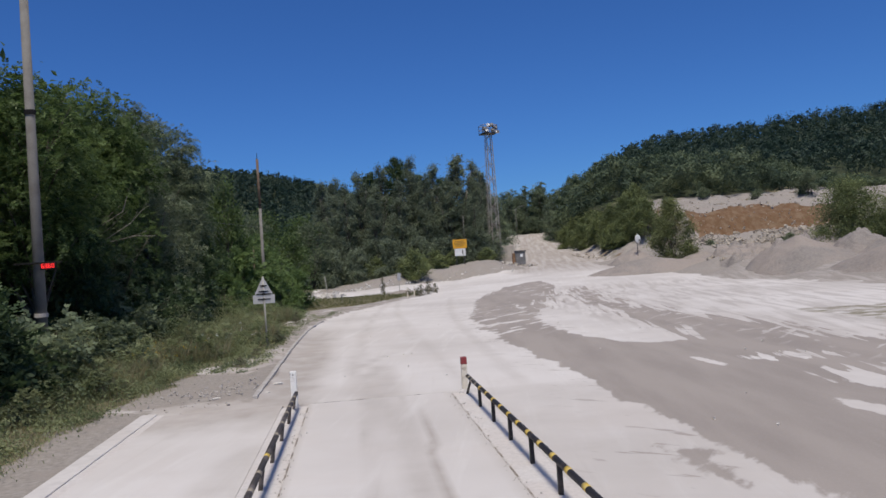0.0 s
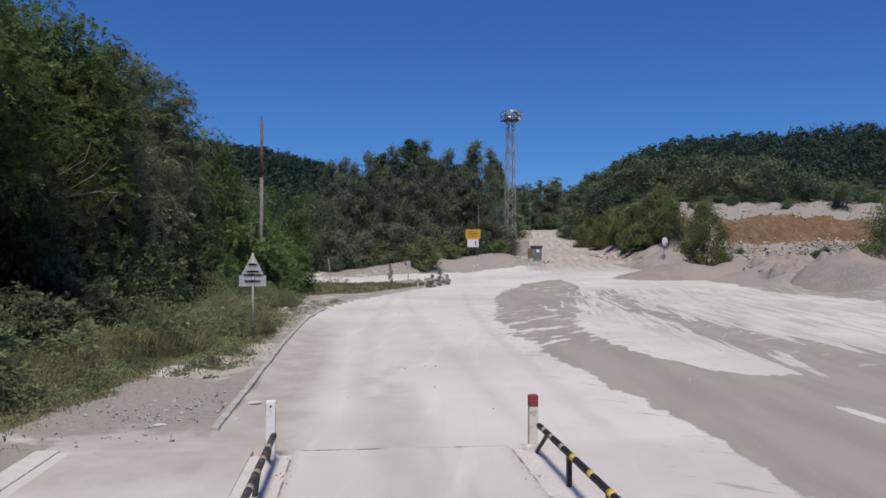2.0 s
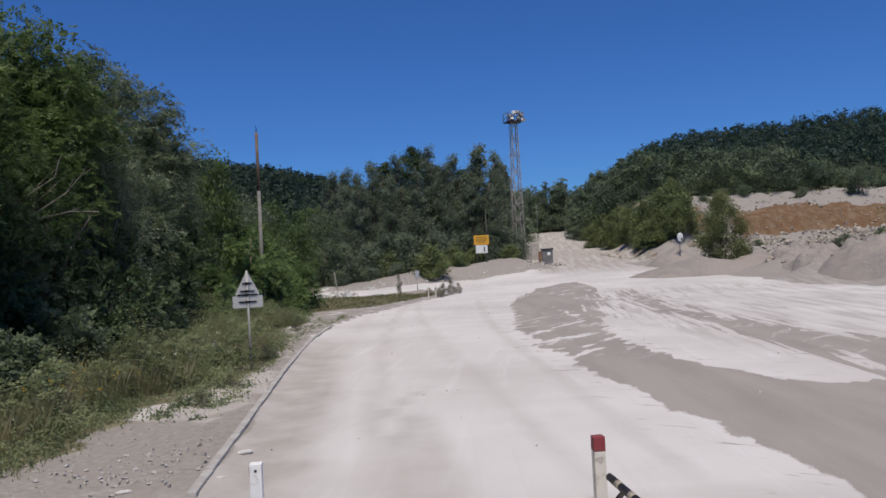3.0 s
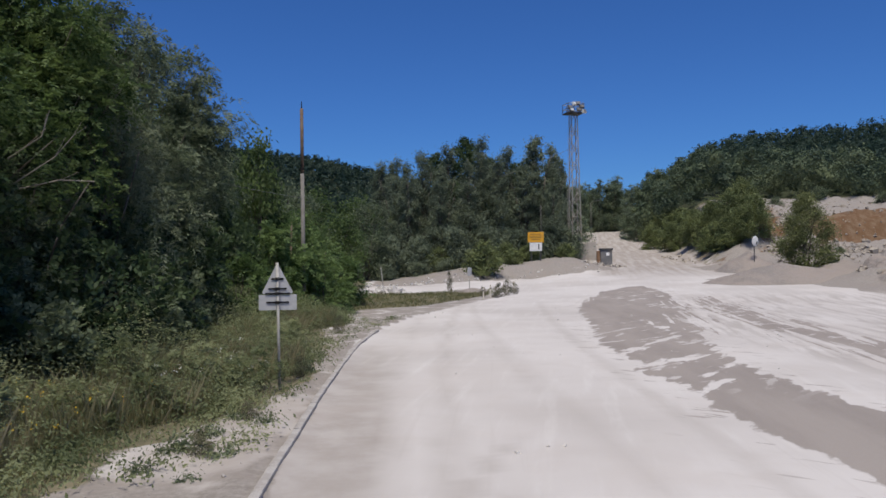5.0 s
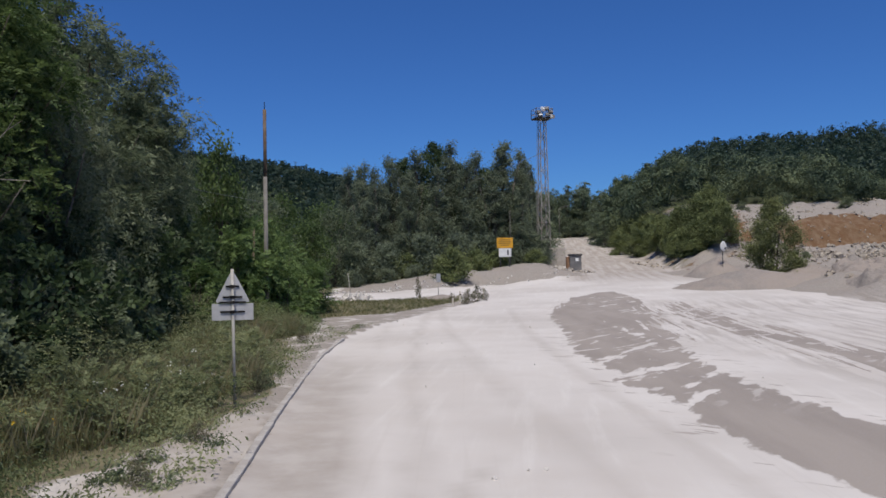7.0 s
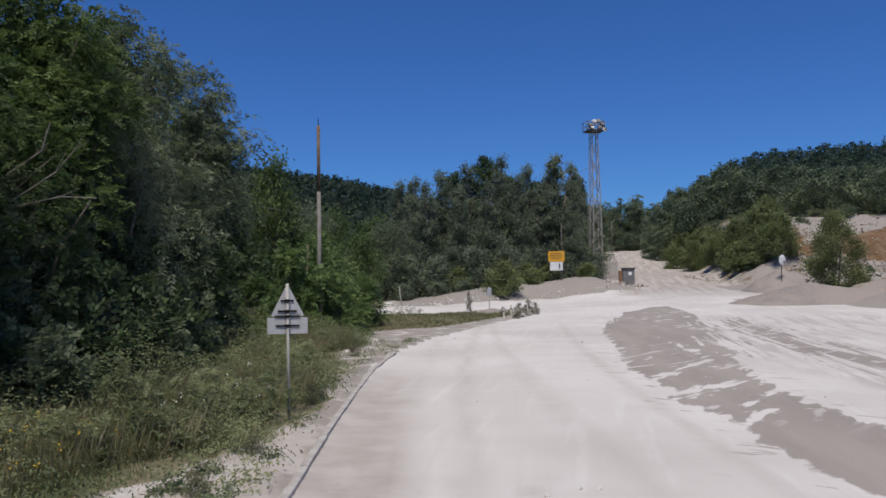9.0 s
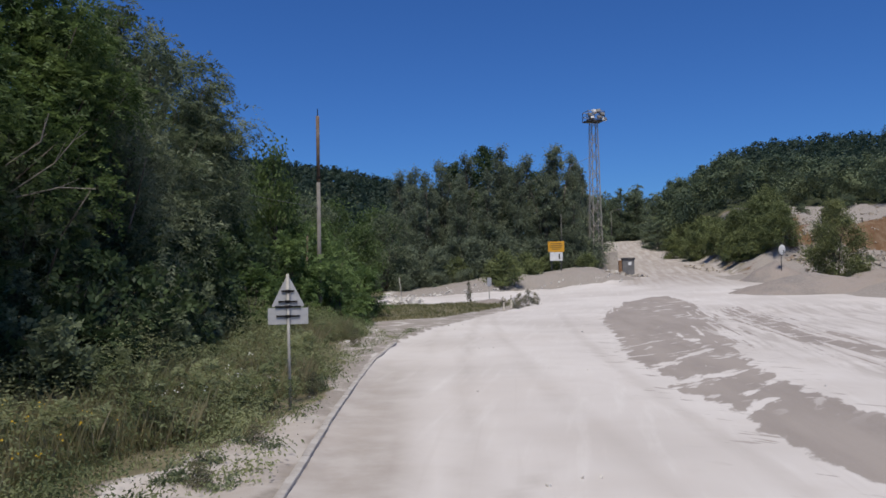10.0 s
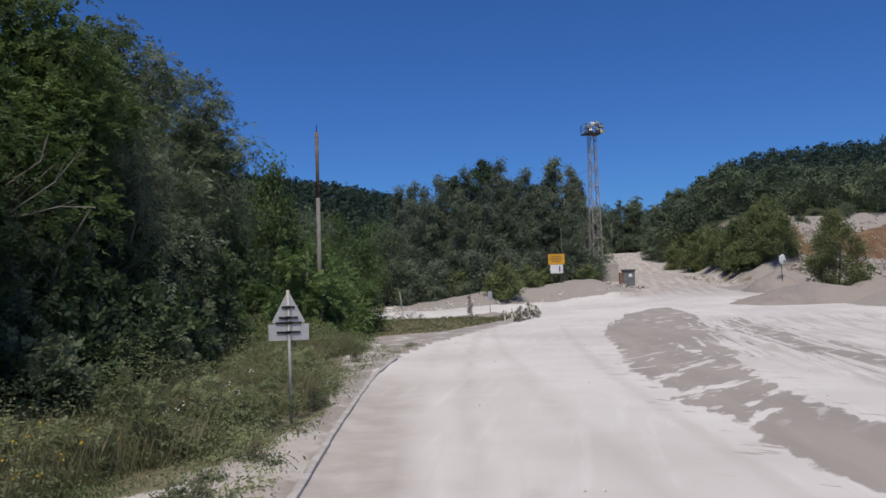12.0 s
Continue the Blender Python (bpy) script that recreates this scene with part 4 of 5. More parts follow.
def blades(name, label, n, area, tall, mat, seed, width=0.022, lean=0.35):
    """Tufts of grass blades; area(rng, n) gives places."""
    rng = np.random.RandomState(seed)
    p = area(rng, n)
    n = len(p)
    z = land(p[:, 0], p[:, 1])
    root = np.stack([p[:, 0], p[:, 1], z - 0.02], 1)
    h = tall * p[:, 2:3] * rng.uniform(0.5, 1.25, (n, 1))
    ang = rng.uniform(0, 2 * np.pi, n)
    side = np.stack([np.cos(ang), np.sin(ang), 0 * ang], 1) * width
    bend = np.stack([rng.normal(size=n), rng.normal(size=n), 0 * ang], 1) * lean * h
    up = np.array([0, 0, 1.0])
    return tagged(obj(name, quads(name, np.stack([root - side, root + side, root + bend * 0.5 + up * h * 0.6 + side * 0.6, root + bend + up * h], 1)), mat), label, "grass", kind="stuff")


def strip(rng, n):
    y = -9 + 71 * rng.rand(n) ** 0.95
    off = rng.rand(n) ** 1.25 * (3.6 + 1.7 * value(y * 0.4, y * 0.1))
    x = along(EDGE, y) - off + 0.15 * rng.normal(size=n)
    keep = rng.rand(n) < 0.3 + 1.1 * step(0.35, 0.6, value(x * 2.2, y * 2.2))
    keep &= rng.rand(n) > 0.93 * step(1.25, 0.6, np.hypot((x + 2.45) / 0.75, (y - 27.3) / 1.7))
    keep &= rng.rand(n) > 0.8 * step(0.9, 0.3, off) * step(25, 27, y) * step(44, 40, y)
    s = np.clip(0.2 + off * 0.55, 0.2, 1.6) * (0.55 + 0.8 * value(x * 0.7 + 9, y * 0.7))
    return np.stack([x, y, s], 1)[keep]


def plumes(rng, n):
    y = rng.uniform(17, 46, n)
    off = 0.5 + rng.rand(n) * 3.4
    x = along(EDGE, y) - off
    keep = value(x * 0.9 + 3, y * 0.6 + 7) > 0.5
    return np.stack([x, y, 0.5 + 0.5 * rng.rand(n)], 1)[keep]


def lawn(rng, n):
    x, y = rng.uniform(-8, 6, n), rng.uniform(42, 71, n)
    d = inside(MEADOW, x, y)
    return np.stack([x, y, 0.3 + 0.6 * value(x, y)], 1)[d > 0.3]


blades("roadside_grass", "tall green and straw-coloured grass on the verge", 120000, strip, 0.40, GRASS, 31, 0.008, 0.36)
blades("straw_grass", "tall dry straw-coloured grass between the weeds", 42000, plumes, 0.70, DRY, 35, 0.0035, 0.2)
blades("meadow_grass", "short dry grass beside the branch road", 26000, lawn, 0.26, MEADOW_GRASS, 32, 0.016)


def weeds(name, label, n, area, mat, seed, size=0.075, tall=0.5, full=(14, 26), wide=0.13):
    rng = np.random.RandomState(seed)
    p = area(rng, n)
    out = []
    for x, y, s in p:
        m = rng.randint(*full)
        c = np.stack([rng.normal(0, wide, m), rng.normal(0, wide, m), tall * s * rng.uniform(0.05, 1, m) ** 0.7], 1)
        d = c / (np.linalg.norm(c, axis=1, keepdims=True) + 1e-6)
        out.append(leaf_cards(c + (x, y, height(x, y)), d, size, rng, 0.5, 0.1, 1.8))
    return tagged(obj(name, quads(name, np.concatenate(out)), mat), label, "weeds", kind="stuff")


weeds("leafy_weeds", "leafy green weeds among the roadside grass", 4600, strip, WEED, 33, 0.062, 0.80, (44, 68), 0.24)


herb = tree("tall_weed", "tall leafy green weed in the roadside grass", "weed", 53, 1.15, 0.55, 0.1, 1500, 0.075, WEED, 16, DOME, 0.006, 7, 0.4, 0.5, "tall weeds on the verge", (0.3, 0.5), 1.3, shoot=(0.20, 4))
rh = np.random.RandomState(19)
spots = []
for k in range(46):
    y = 13 + 28 * (k / 46) + rh.uniform(-0.4, 0.4)
    off = rh.uniform(0.7, 2.6)
    spots.append((float(along(EDGE, y)) - off, y, rh.uniform(0, 360), rh.uniform(0.6, 1.1), rh.uniform(0.7, 1.0) * (0.6 + 0.25 * off)))
plant(herb, spots)


def verge(rng, n):
    y = rng.uniform(20.5, 44, n)
    x = along(KERB_LINE, y) - rng.uniform(0.25, 2.3, n)
    keep = value(x * 1.4 + 5, y * 1.4) > 0.56
    return np.stack([x, y, 0.35 + 0.5 * rng.rand(n)], 1)[keep]


weeds("verge_weeds", "small grey-green weeds growing in the white gravel", 420, verge, WEED, 34, 0.06, 0.26)


def petals(name, label, n, mat, seed, x0, x1, y0, y1):
    rng = np.random.RandomState(seed)
    x, y = rng.uniform(x0, x1, n), rng.uniform(y0, y1, n)
    x, y = x + 0.25 * rng.normal(size=n), y
    p = np.stack([x, y, land(x, y) + rng.uniform(0.45, 0.85, n)], 1)
    out = np.concatenate([leaf_cards(p + rng.normal(0, 0.025, (n, 3)), np.tile((0.2, -0.6, 0.6), (n, 1)), 0.030, rng, 0.8) for _ in range(4)])
    return tagged(obj(name, quads(name, out), mat), label, "flowers", kind="stuff")


petals("yellow_flowers", "small yellow wildflowers in the verge grass", 26, FLOWER_Y, 41, -5.6, -4.2, 20, 24)
petals("white_flowers", "white wildflowers in the verge grass", 16, FLOWER_W, 42, -4.2, -3.0, 24, 30)


# ---- heaps and rubble ----
def heap(x, y, rx, ry, tall, turn, seed, label="heap of grey crushed limestone gravel", rough=0.10):
    n, rings = 40, 18
    rng = np.random.RandomState(seed)
    vs, fs = [], []
    z0 = height(x, y)
    c, s = math.cos(radians(turn)), math.sin(radians(turn))
    for i in range(rings + 1):
        for j in range(n):
            t, ang = i / rings, 2 * math.pi * j / n
            out = t * (1 + 0.18 * fbm(np.array([math.cos(ang) * 1.3 + seed]), np.array([math.sin(ang) * 1.3]))[0])
            px, py = rx * out * math.cos(ang), ry * out * math.sin(ang)
            wx, wy = x + c * px - s * py, y + s * px + c * py
            prof = (1 - t) ** 1.02 if t > 0.12 else 1 - 0.55 * t - 3.2 * t * t
            bump = rough * tall * 2 * fbm(np.array([wx * 0.8 + seed]), np.array([wy * 0.8]))[0] * (1 - t * 0.5)
            g = height(wx, wy)
            vs.append((wx - x, wy - y, (g - z0) * min(1, 0.3 + t) + tall * max(prof, 0) + bump - 0.25 * t**3))
    for i in range(rings):
        for j in range(n):
            fs.append((i * n + j, i * n + (j + 1) % n, (i + 1) * n + (j + 1) % n, (i + 1) * n + j))
    fs.append(tuple(reversed(range(n))))
    me = bpy.data.meshes.new("gravel_mound")
    me.from_pydata(vs, [], fs)
    me.polygons.foreach_set("use_smooth", [True] * len(me.polygons))
    ob = obj("gravel_mound", me, PILE)
    ob.location = (x, y, z0)
    return tagged(ob, label, "gravel heap", "gravel heaps at the yard's edge")


heap(32.7, 52.8, 3.9, 4.6, 1.95, 0, 1, "large cone of pale crushed gravel")
heap(26.8, 66.5, 7.0, 3.2, 1.35, 10, 2, "long low mound of grey gravel at the yard's edge")
heap(30.4, 79.7, 3.3, 3.6, 1.75, 0, 3, "rounded mound of grey gravel behind the white disc")
heap(33.0, 69.0, 5.0, 3.5, 1.1, 20, 4, "gravel mound under the young poplar bush")
heap(38.0, 69.0, 4.2, 4.0, 1.7, 40, 5, rough=0.45)
heap(33.8, 64.0, 3.0, 2.6, 1.3, 10, 13, rough=0.55)
heap(35.6, 60.5, 2.6, 2.4, 1.2, 30, 15, rough=0.55)
heap(32.0, 60.0, 2.4, 2.0, 0.9, 80, 16, rough=0.6)
heap(38.8, 54.5, 3.4, 3.0, 1.7, 20, 17, rough=0.35)
heap(40.5, 58.5, 3.2, 3.0, 1.6, 20, 18, rough=0.4)
heap(36.2, 57.5, 3.2, 2.6, 1.3, 60, 14, rough=0.45)
heap(41.0, 63.0, 5.0, 4.5, 1.4, 0, 6, "gravel heap under the willow bush")
heap(44.5, 71.0, 5.5, 4.5, 1.8, 70, 7, rough=0.25)
heap(37.5, 60.0, 4.0, 4.0, 1.2, 10, 8, rough=0.25)
heap(34.0, 42.0, 5.0, 6.5, 1.1, 0, 9)
heap(41.0, 50.0, 6.0, 6.0, 1.7, 0, 10, rough=0.2)
heap(49.0, 62.0, 6.0, 6.0, 1.9, 0, 12)


def rubble(name, label, spots, seed, mat=STONE, lift=0.0):
    """Angular stones in one mesh: x, y, size."""
    rng = np.random.RandomState(seed)
    vs, loops, starts, n = [], [], [], 0
    cube = np.array([(-1, -1, -1), (1, -1, -1), (1, 1, -1), (-1, 1, -1), (-1, -1, 1), (1, -1, 1), (1, 1, 1), (-1, 1, 1)], float)
    faces = np.array([(0, 3, 2, 1), (4, 5, 6, 7), (0, 1, 5, 4), (1, 2, 6, 5), (2, 3, 7, 6), (3, 0, 4, 7)])
    zs = land(np.array([s[0] for s in spots]), np.array([s[1] for s in spots]))
    for (x, y, s), z in zip(spots, zs):
        q = np.array(Euler(rng.uniform(0, 6.28, 3)).to_matrix())
        v = cube * rng.uniform(0.5, 1.1, 3) * s * 0.5 + rng.normal(0, 0.12 * s, (8, 3))
        vs.append(v @ q.T + (x, y, z + lift + 0.18 * s))
        loops.append((faces + n).ravel())
        n += 8
    total = len(spots) * 6
    return tagged(obj(name, raw_mesh(name, np.concatenate(vs), np.concatenate(loops), np.arange(total) * 4), mat), label, "rubble", kind="stuff")


rr = np.random.RandomState(77)
rubble("quarry_rubble", "pale broken limestone blocks below the cut earth bank", [(rr.uniform(37, 62), 86.3 + rr.normal() * 1.3, rr.uniform(0.10, 0.34) * (1 + 0.9 * (rr.rand() > 0.96))) for _ in range(2600)], 1)
rubble("bank_rocks", "pale rocks sticking out of the cut earth bank", [(rr.uniform(39, 62), rr.uniform(88.8, 92.5), rr.uniform(0.05, 0.20)) for _ in range(170)], 12)
rubble("slide_rubble", "broken stones spilling down beside the bushes", [(rr.uniform(36.5, 41), rr.uniform(86, 99), rr.uniform(0.08, 0.30)) for _ in range(320)], 11)
rubble("terrace_rubble", "loose rocks scattered over the terrace", [(rr.uniform(30, 66), rr.uniform(94, 105), rr.uniform(0.1, 0.35)) for _ in range(260)], 2)
rubble("heap_stones", "stones scattered over the gravel heaps", [(rr.uniform(31, 50), rr.uniform(58, 84), rr.uniform(0.10, 0.42)) for _ in range(420)], 3)
rubble("verge_stones", "small pale stones on the gravel verge", [(-2.05 - rr.rand() ** 0.8 * 2.2, rr.uniform(14.8, 40), rr.uniform(0.012, 0.035) * (1 + (rr.rand() > 0.95))) for _ in range(420)], 4, KERB)
rubble("kerb_stones", "a spill of small stones at the start of the kerb", [(-2.75 + rr.normal() * 0.55, 17.3 + rr.normal() * 0.55, rr.uniform(0.02, 0.06)) for _ in range(110)], 14, KERB)
rubble("yard_stones", "small stones lying on the yard", [(rr.uniform(-1.5, 14), rr.uniform(9, 50), rr.uniform(0.02, 0.055)) for _ in range(60)], 5, PALE_STONE)
rubble("bank_stones", "stones on the gravel bank below the grove", [(x, float(bank_front(x)) + 1.2 + rr.normal() * 0.9, rr.uniform(0.06, 0.22)) for x in rr.uniform(-3, 19, 46)], 6, PALE_STONE)


# ---- weighbridge ----
def slab(name, label, lo, hi, mat, category, bevel=0.01):
    return tagged(part(name, boxed(lo, hi, bevel), mat), label, category, kind="structure")


def dusty_slab(name, label, lo, hi, category, wear):
    """A slab cut fine enough to carry the wear of wheels: wear(x, y) from 0 to 1."""
    bm = boxed(lo, hi, 0.01)
    for k in range(1, int((hi[0] - lo[0]) / 0.11)):
        bmesh.ops.bisect_plane(bm, geom=bm.verts[:] + bm.edges[:] + bm.faces[:], plane_co=(lo[0] + 0.11 * k, 0, 0), plane_no=(1, 0, 0))
    for k in range(1, int((hi[1] - lo[1]) / 0.4)):
        bmesh.ops.bisect_plane(bm, geom=bm.verts[:] + bm.edges[:] + bm.faces[:], plane_co=(0, lo[1] + 0.4 * k, 0), plane_no=(0, 1, 0))
    ob = tagged(part(name, bm, GROUND), label, category, kind="structure")
    n = len(ob.data.vertices)
    co = np.empty(n * 3, np.float32)
    ob.data.vertices.foreach_get("co", co)
    x, y = co[0::3], co[1::3]
    for key in ("wooded", "track", "bare", "worn", "ragged", "arcs", "chalk", "gravel", "green", "cut"):
        v = np.full(n, -4.0) if key == "bare" else wear(x, y) if key == "worn" else np.zeros(n)
        ob.data.attributes.new(key, "FLOAT", "POINT").data.foreach_set("value", np.asarray(v, np.float32))


def wheel_wear(x, y):
    soft = 0.10 * fbm(x * 2, y)
    band = step(0.30, 0.42, x + soft) * step(1.30, 1.12, x + soft) * (0.36 + 0.5 * fbm(x * 3, y * 0.7))
    thin = 1.0 * step(0.09, 0.03, np.abs(x - 1.24 - 0.035 * (y - 8) - soft * 0.4)) * step(14.5, 11, y)
    return np.clip(np.maximum(band, thin) + 0.5 * step(0.10, 0.0, x + 0.605) + 0.4 * step(0.2, 0.0, 2.105 - x), 0, 1)


dusty_slab("weighbridge_deck", "dust-covered concrete weighbridge deck", (-0.605, -14, -0.1), (2.105, 14.66, 0.035), "weighbridge", wheel_wear)
slab("trim_sill_east", "pinkish dusty concrete sill beside the deck", (2.105, -14, -0.1), (2.62, 14.5, 0.03), SILL, "sill")
slab("trim_sill_west", "pinkish dusty concrete sill beside the deck", (-1.1, -14, -0.1), (-0.605, 14.5, 0.027), SILL, "sill")
slab("trim_gap", "dark joint at the end of the deck", (-0.58, 14.66, -0.1), (2.08, 14.71, 0.031), GAP, "joint", 0)
slab("trim_joint_east", "narrow gritty joint beside the deck", (2.095, -14, 0.0), (2.118, 14.5, 0.039), GRIT, "joint", 0)
slab("trim_joint_west", "narrow gritty joint beside the deck", (-0.615, -14, 0.0), (-0.592, 14.5, 0.039), GRIT, "joint", 0)
rubble("joint_grit", "brown grit along the joints of the deck", [((2.10 if k % 2 else -0.61) + rr.normal() * 0.05, rr.uniform(4, 14.4), rr.uniform(0.006, 0.018)) for k in range(260)], 31, KERB, 0.035)
dusty_slab("side_slab", "pale dusty concrete slab beside the weighbridge", (-3.3, -14, -0.1), (-1.1, 14.8, 0.03), "slab", lambda x, y: np.clip(0.35 * step(0.0, 0.25, fbm(x * 0.8, y * 0.5)) + 0.9 * step(11.8, 14.9, y + 1.5 * fbm(x * 1.5, y)), 0, 1))
slab("channel_floor", "concrete drain channel along the slab", (-3.46, -14, -0.1), (-3.3, 14.9, 0.018), SILL, "channel")
slab("channel_edge", "low concrete edging along the slab", (-3.76, -14, -0.1), (-3.46, 15.0, 0.035), CONCRETE, "edging", 0.02)


def guard_rail(x, ys, black, label, bands, pale=(), up=0.37, lean=0.0):
    ob = thing("guard_rail", label, "guard rail", (x, 0, 0), "weighbridge guard rails")
    y0, y1 = ys[0] - 8, 14.28
    part("bar", rodded((lean, y0, up), (lean, y1, up), 0.037, n=12), black, ob, smooth=True)
    for y in bands:
        part("band", rodded((lean, y - 0.06, up), (lean, y + 0.06, up), 0.039, n=12), YELLOW, ob, "yellow painted band", True)
    for y in pale:
        part("band", rodded((lean, y - 0.055, up), (lean, y + 0.055, up), 0.0385, n=12), PALE_BAND, ob, "faded pale band", True)
    for y in ys:
        bm = boxed((-0.026, y - 0.03, -0.02), (0.026, y + 0.03, up - 0.02), 0.006)
        for v in bm.verts:
            v.co.x += lean * max(0, v.co.z) / up
        part("leg", bm, black, ob)
    part("brace", rodded((lean, 13.9, up - 0.03), (-0.02, 14.35, 0.02), 0.024, n=8), black, ob)
    return ob


LEGS = [12.93 - 1.3 * k for k in range(0, 18)]
guard_rail(2.40, LEGS[::-1], BLACK, "black tubular guard rail with yellow bands", [12.75 - 0.60 * k for k in range(20)], [14.0, 13.65, 13.2])
guard_rail(-0.85, LEGS[::-1], BLACK_WORN, "worn black tubular guard rail with faded bands", [9.4], [13.7, 13.2, 12.7, 12.2, 11.4, 10.6, 8.6, 7.9], 0.32, 0.05)


def end_post(x, y, red, label):
    ob = thing("marker_post", label, "post", (x, y, 0), "weighbridge marker posts")
    part("post", boxed((-0.055, -0.055, -0.05), (0.055, 0.055, 0.57 if red else 0.70), 0.008), WHITE_POST if red else WHITE_METAL, ob)
    if red:
        part("cap", boxed((-0.057, -0.057, 0.57), (0.057, 0.057, 0.71), 0.008), RED_POST, ob, "faded red painted top")
    else:
        part("hole", rodded((0.0, -0.058, 0.64), (0.0, -0.05, 0.64), 0.014), BLACK, ob, "dark bolt hole")
        part("plate", boxed((-0.062, -0.02, 0.58), (-0.055, 0.03, 0.67)), BLACK, ob, "small dark metal plate")
    foot = bmesh.new()
    bmesh.ops.create_icosphere(foot, subdivisions=2, radius=0.12, matrix=Matrix.Translation((-0.03, 0, 0.0)) @ Matrix.Diagonal((1.1, 1, 0.9, 1)))
    for v in foot.verts:
        v.co += Vector((noise.noise(v.co * 9), noise.noise(v.co * 9 + Vector((5, 0, 0))), noise.noise(v.co * 9 + Vector((0, 7, 0))))) * 0.04
    part("footing", foot, CONCRETE, ob, "crumbling concrete footing")
    return ob


end_post(2.37, 14.5, True, "white marker post with a faded red top")
end_post(-0.85, 14.45, False, "white painted metal marker post")


# ---- kerb ----
def kerb():
    ob = thing("kerb", "grey concrete kerb along the roadside", "kerb", (0, 0, 0))
    tagged(ob, kind="structure")
    pts = [Vector((x, y, 0)) for x, y in KERB_LINE]
    rng = random.Random(4)
    me = bpy.data.meshes.new("kerb_stone")
    bm = boxed((-0.062, -0.493, -0.15), (0.062, 0.493, 0.12), 0.03)
    for v in bm.verts:
        v.co += Vector((noise.noise(v.co * 5), noise.noise(v.co * 5 + Vector((3, 0, 0))), noise.noise(v.co * 5 + Vector((0, 3, 0))))) * 0.02
    bm.to_mesh(me)
    bm.free()
    for p, q in zip(pts[:4], pts[1:5]):
        d = q - p
        n = max(1, round(d.length))
        turn = math.degrees(math.atan2(-d.x, d.y))
        for k in range(n):
            c = p + d * ((k + 0.5) / n)
            sunk = 0.05 * step(38, 47, c.y)
            obj("kerb_stone", me, KERB, ob, m=pose(c.x - 0.075 + rng.uniform(-0.005, 0.005), c.y, -0.03 - sunk * 0.5 + rng.uniform(-0.006, 0.005), rng.uniform(-0.4, 0.4), rng.uniform(-1, 1), turn + rng.uniform(-0.3, 0.3)) @ Matrix.Diagonal((1, d.length / n, 1, 1)))


kerb()


# ---- road sign, seen from behind ----
def road_sign():
    ob = thing("road_sign", "triangular road sign with a plate below, grey back, on a pole", "road sign", (-2.76, 27.14, height(-2.76, 27.14) + 0.07), turn=6)
    part("pole", rodded((0.02, -0.03, -0.3), (0, -0.03, 2.50 - 0.1), 0.028, n=12), PIPE, ob, smooth=True)
    bm = bmesh.new()
    ring = []
    corner = [(-0.265, 1.815, 150, 270), (0.265, 1.815, 270, 390), (0.0, 2.335, 30, 150)]
    for cx, cz, a0, a1 in corner:
        for k in range(6):
            w = radians(a0 + (a1 - a0) * k / 5)
            ring.append((cx + 0.03 * math.cos(w), cz + 0.03 * math.sin(w)))
    fr = [bm.verts.new((x, 0.004, y)) for x, y in ring]
    bk = [bm.verts.new((x, 0.016, y)) for x, y in ring]
    bm.faces.new(fr)
    bm.faces.new(list(reversed(bk)))
    for i in range(len(ring)):
        bm.faces.new((fr[i], bk[i], bk[(i + 1) % len(ring)], fr[(i + 1) % len(ring)]))
    bmesh.ops.recalc_face_normals(bm, faces=bm.faces)
    part("triangle_plate", bm, GALV, ob, "triangular grey sheet metal plate")
    part("lower_plate", boxed((-0.37, 0.004, 1.46), (0.37, 0.018, 1.765), 0.004), GALV, ob, "rectangular grey sheet metal plate")
    for zz, half in ((2.08, 0.12), (1.885, 0.175), (1.79, 0.24), (1.615, 0.22)):
        bm = boxed((-half, -0.018, zz - 0.016), (half, 0.003, zz + 0.016), 0.004)
        box(bm, (-0.045, -0.068, zz - 0.028), (0.045, -0.018, zz + 0.028), 0.006)
        part("bracket", bm, BRACKET, ob, "dark clamp bracket")
    return ob


road_sign()


# ---- poles and cables ----
def utility_pole(x, y, top, r0, r1, label, wood_from=None):
    z = height(x, y)
    ob = thing("utility_pole", label, "utility pole", (x, y, z), "utility poles")
    cut = wood_from or top
    part("shaft", rodded((0, 0, -0.3), (0, 0, cut), r0, r0 + (r1 - r0) * cut / top, 14), POLE, ob, smooth=True)
    if wood_from:
        part("upper_shaft", rodded((0, 0, cut - 0.3), (0, 0, top), r0 + (r1 - r0) * cut / top - 0.01, r1, 12), POLE_WOOD, ob, "brown weathered upper shaft", True)
    part("band", rodded((0, 0, 6.75), (0, 0, 6.87), r0 * 0.95, n=14), BRACKET, ob, "dark steel band")
    if not wood_from:
        part("collar", rodded((0, 0, 1.62), (0, 0, 1.72), r0 * 1.12, n=14), KERB, ob, "pale concrete collar")
        part("stub", boxed((-0.17, 0.09, -0.3), (0.02, 0.24, 2.6), 0.02), POLE, ob, "square concrete stub strapped to the pole")
    part("pin", rodded((0, 0, top), (0, 0, top + 0.35), 0.025, 0.015, 8), BRACKET, ob, "dark pin")
    return ob


NEAR, MID = (-7.48, 20.3), (-5.08, 48.05)
utility_pole(*NEAR, 10.4, 0.145, 0.10, "grey concrete utility pole among roadside shrubs")
utility_pole(*MID, 9.65, 0.105, 0.08, "slim utility pole with a brown upper part", 6.6)
prop = thing("leaning_prop", "short brown prop pole beside the utility pole", "pole", (-5.75, 48.2, height(-5.75, 48.2)))
part("shaft", rodded((0, 0, -0.2), (0.12, 0, 4.3), 0.05, 0.04), POLE_WOOD, prop, smooth=True)


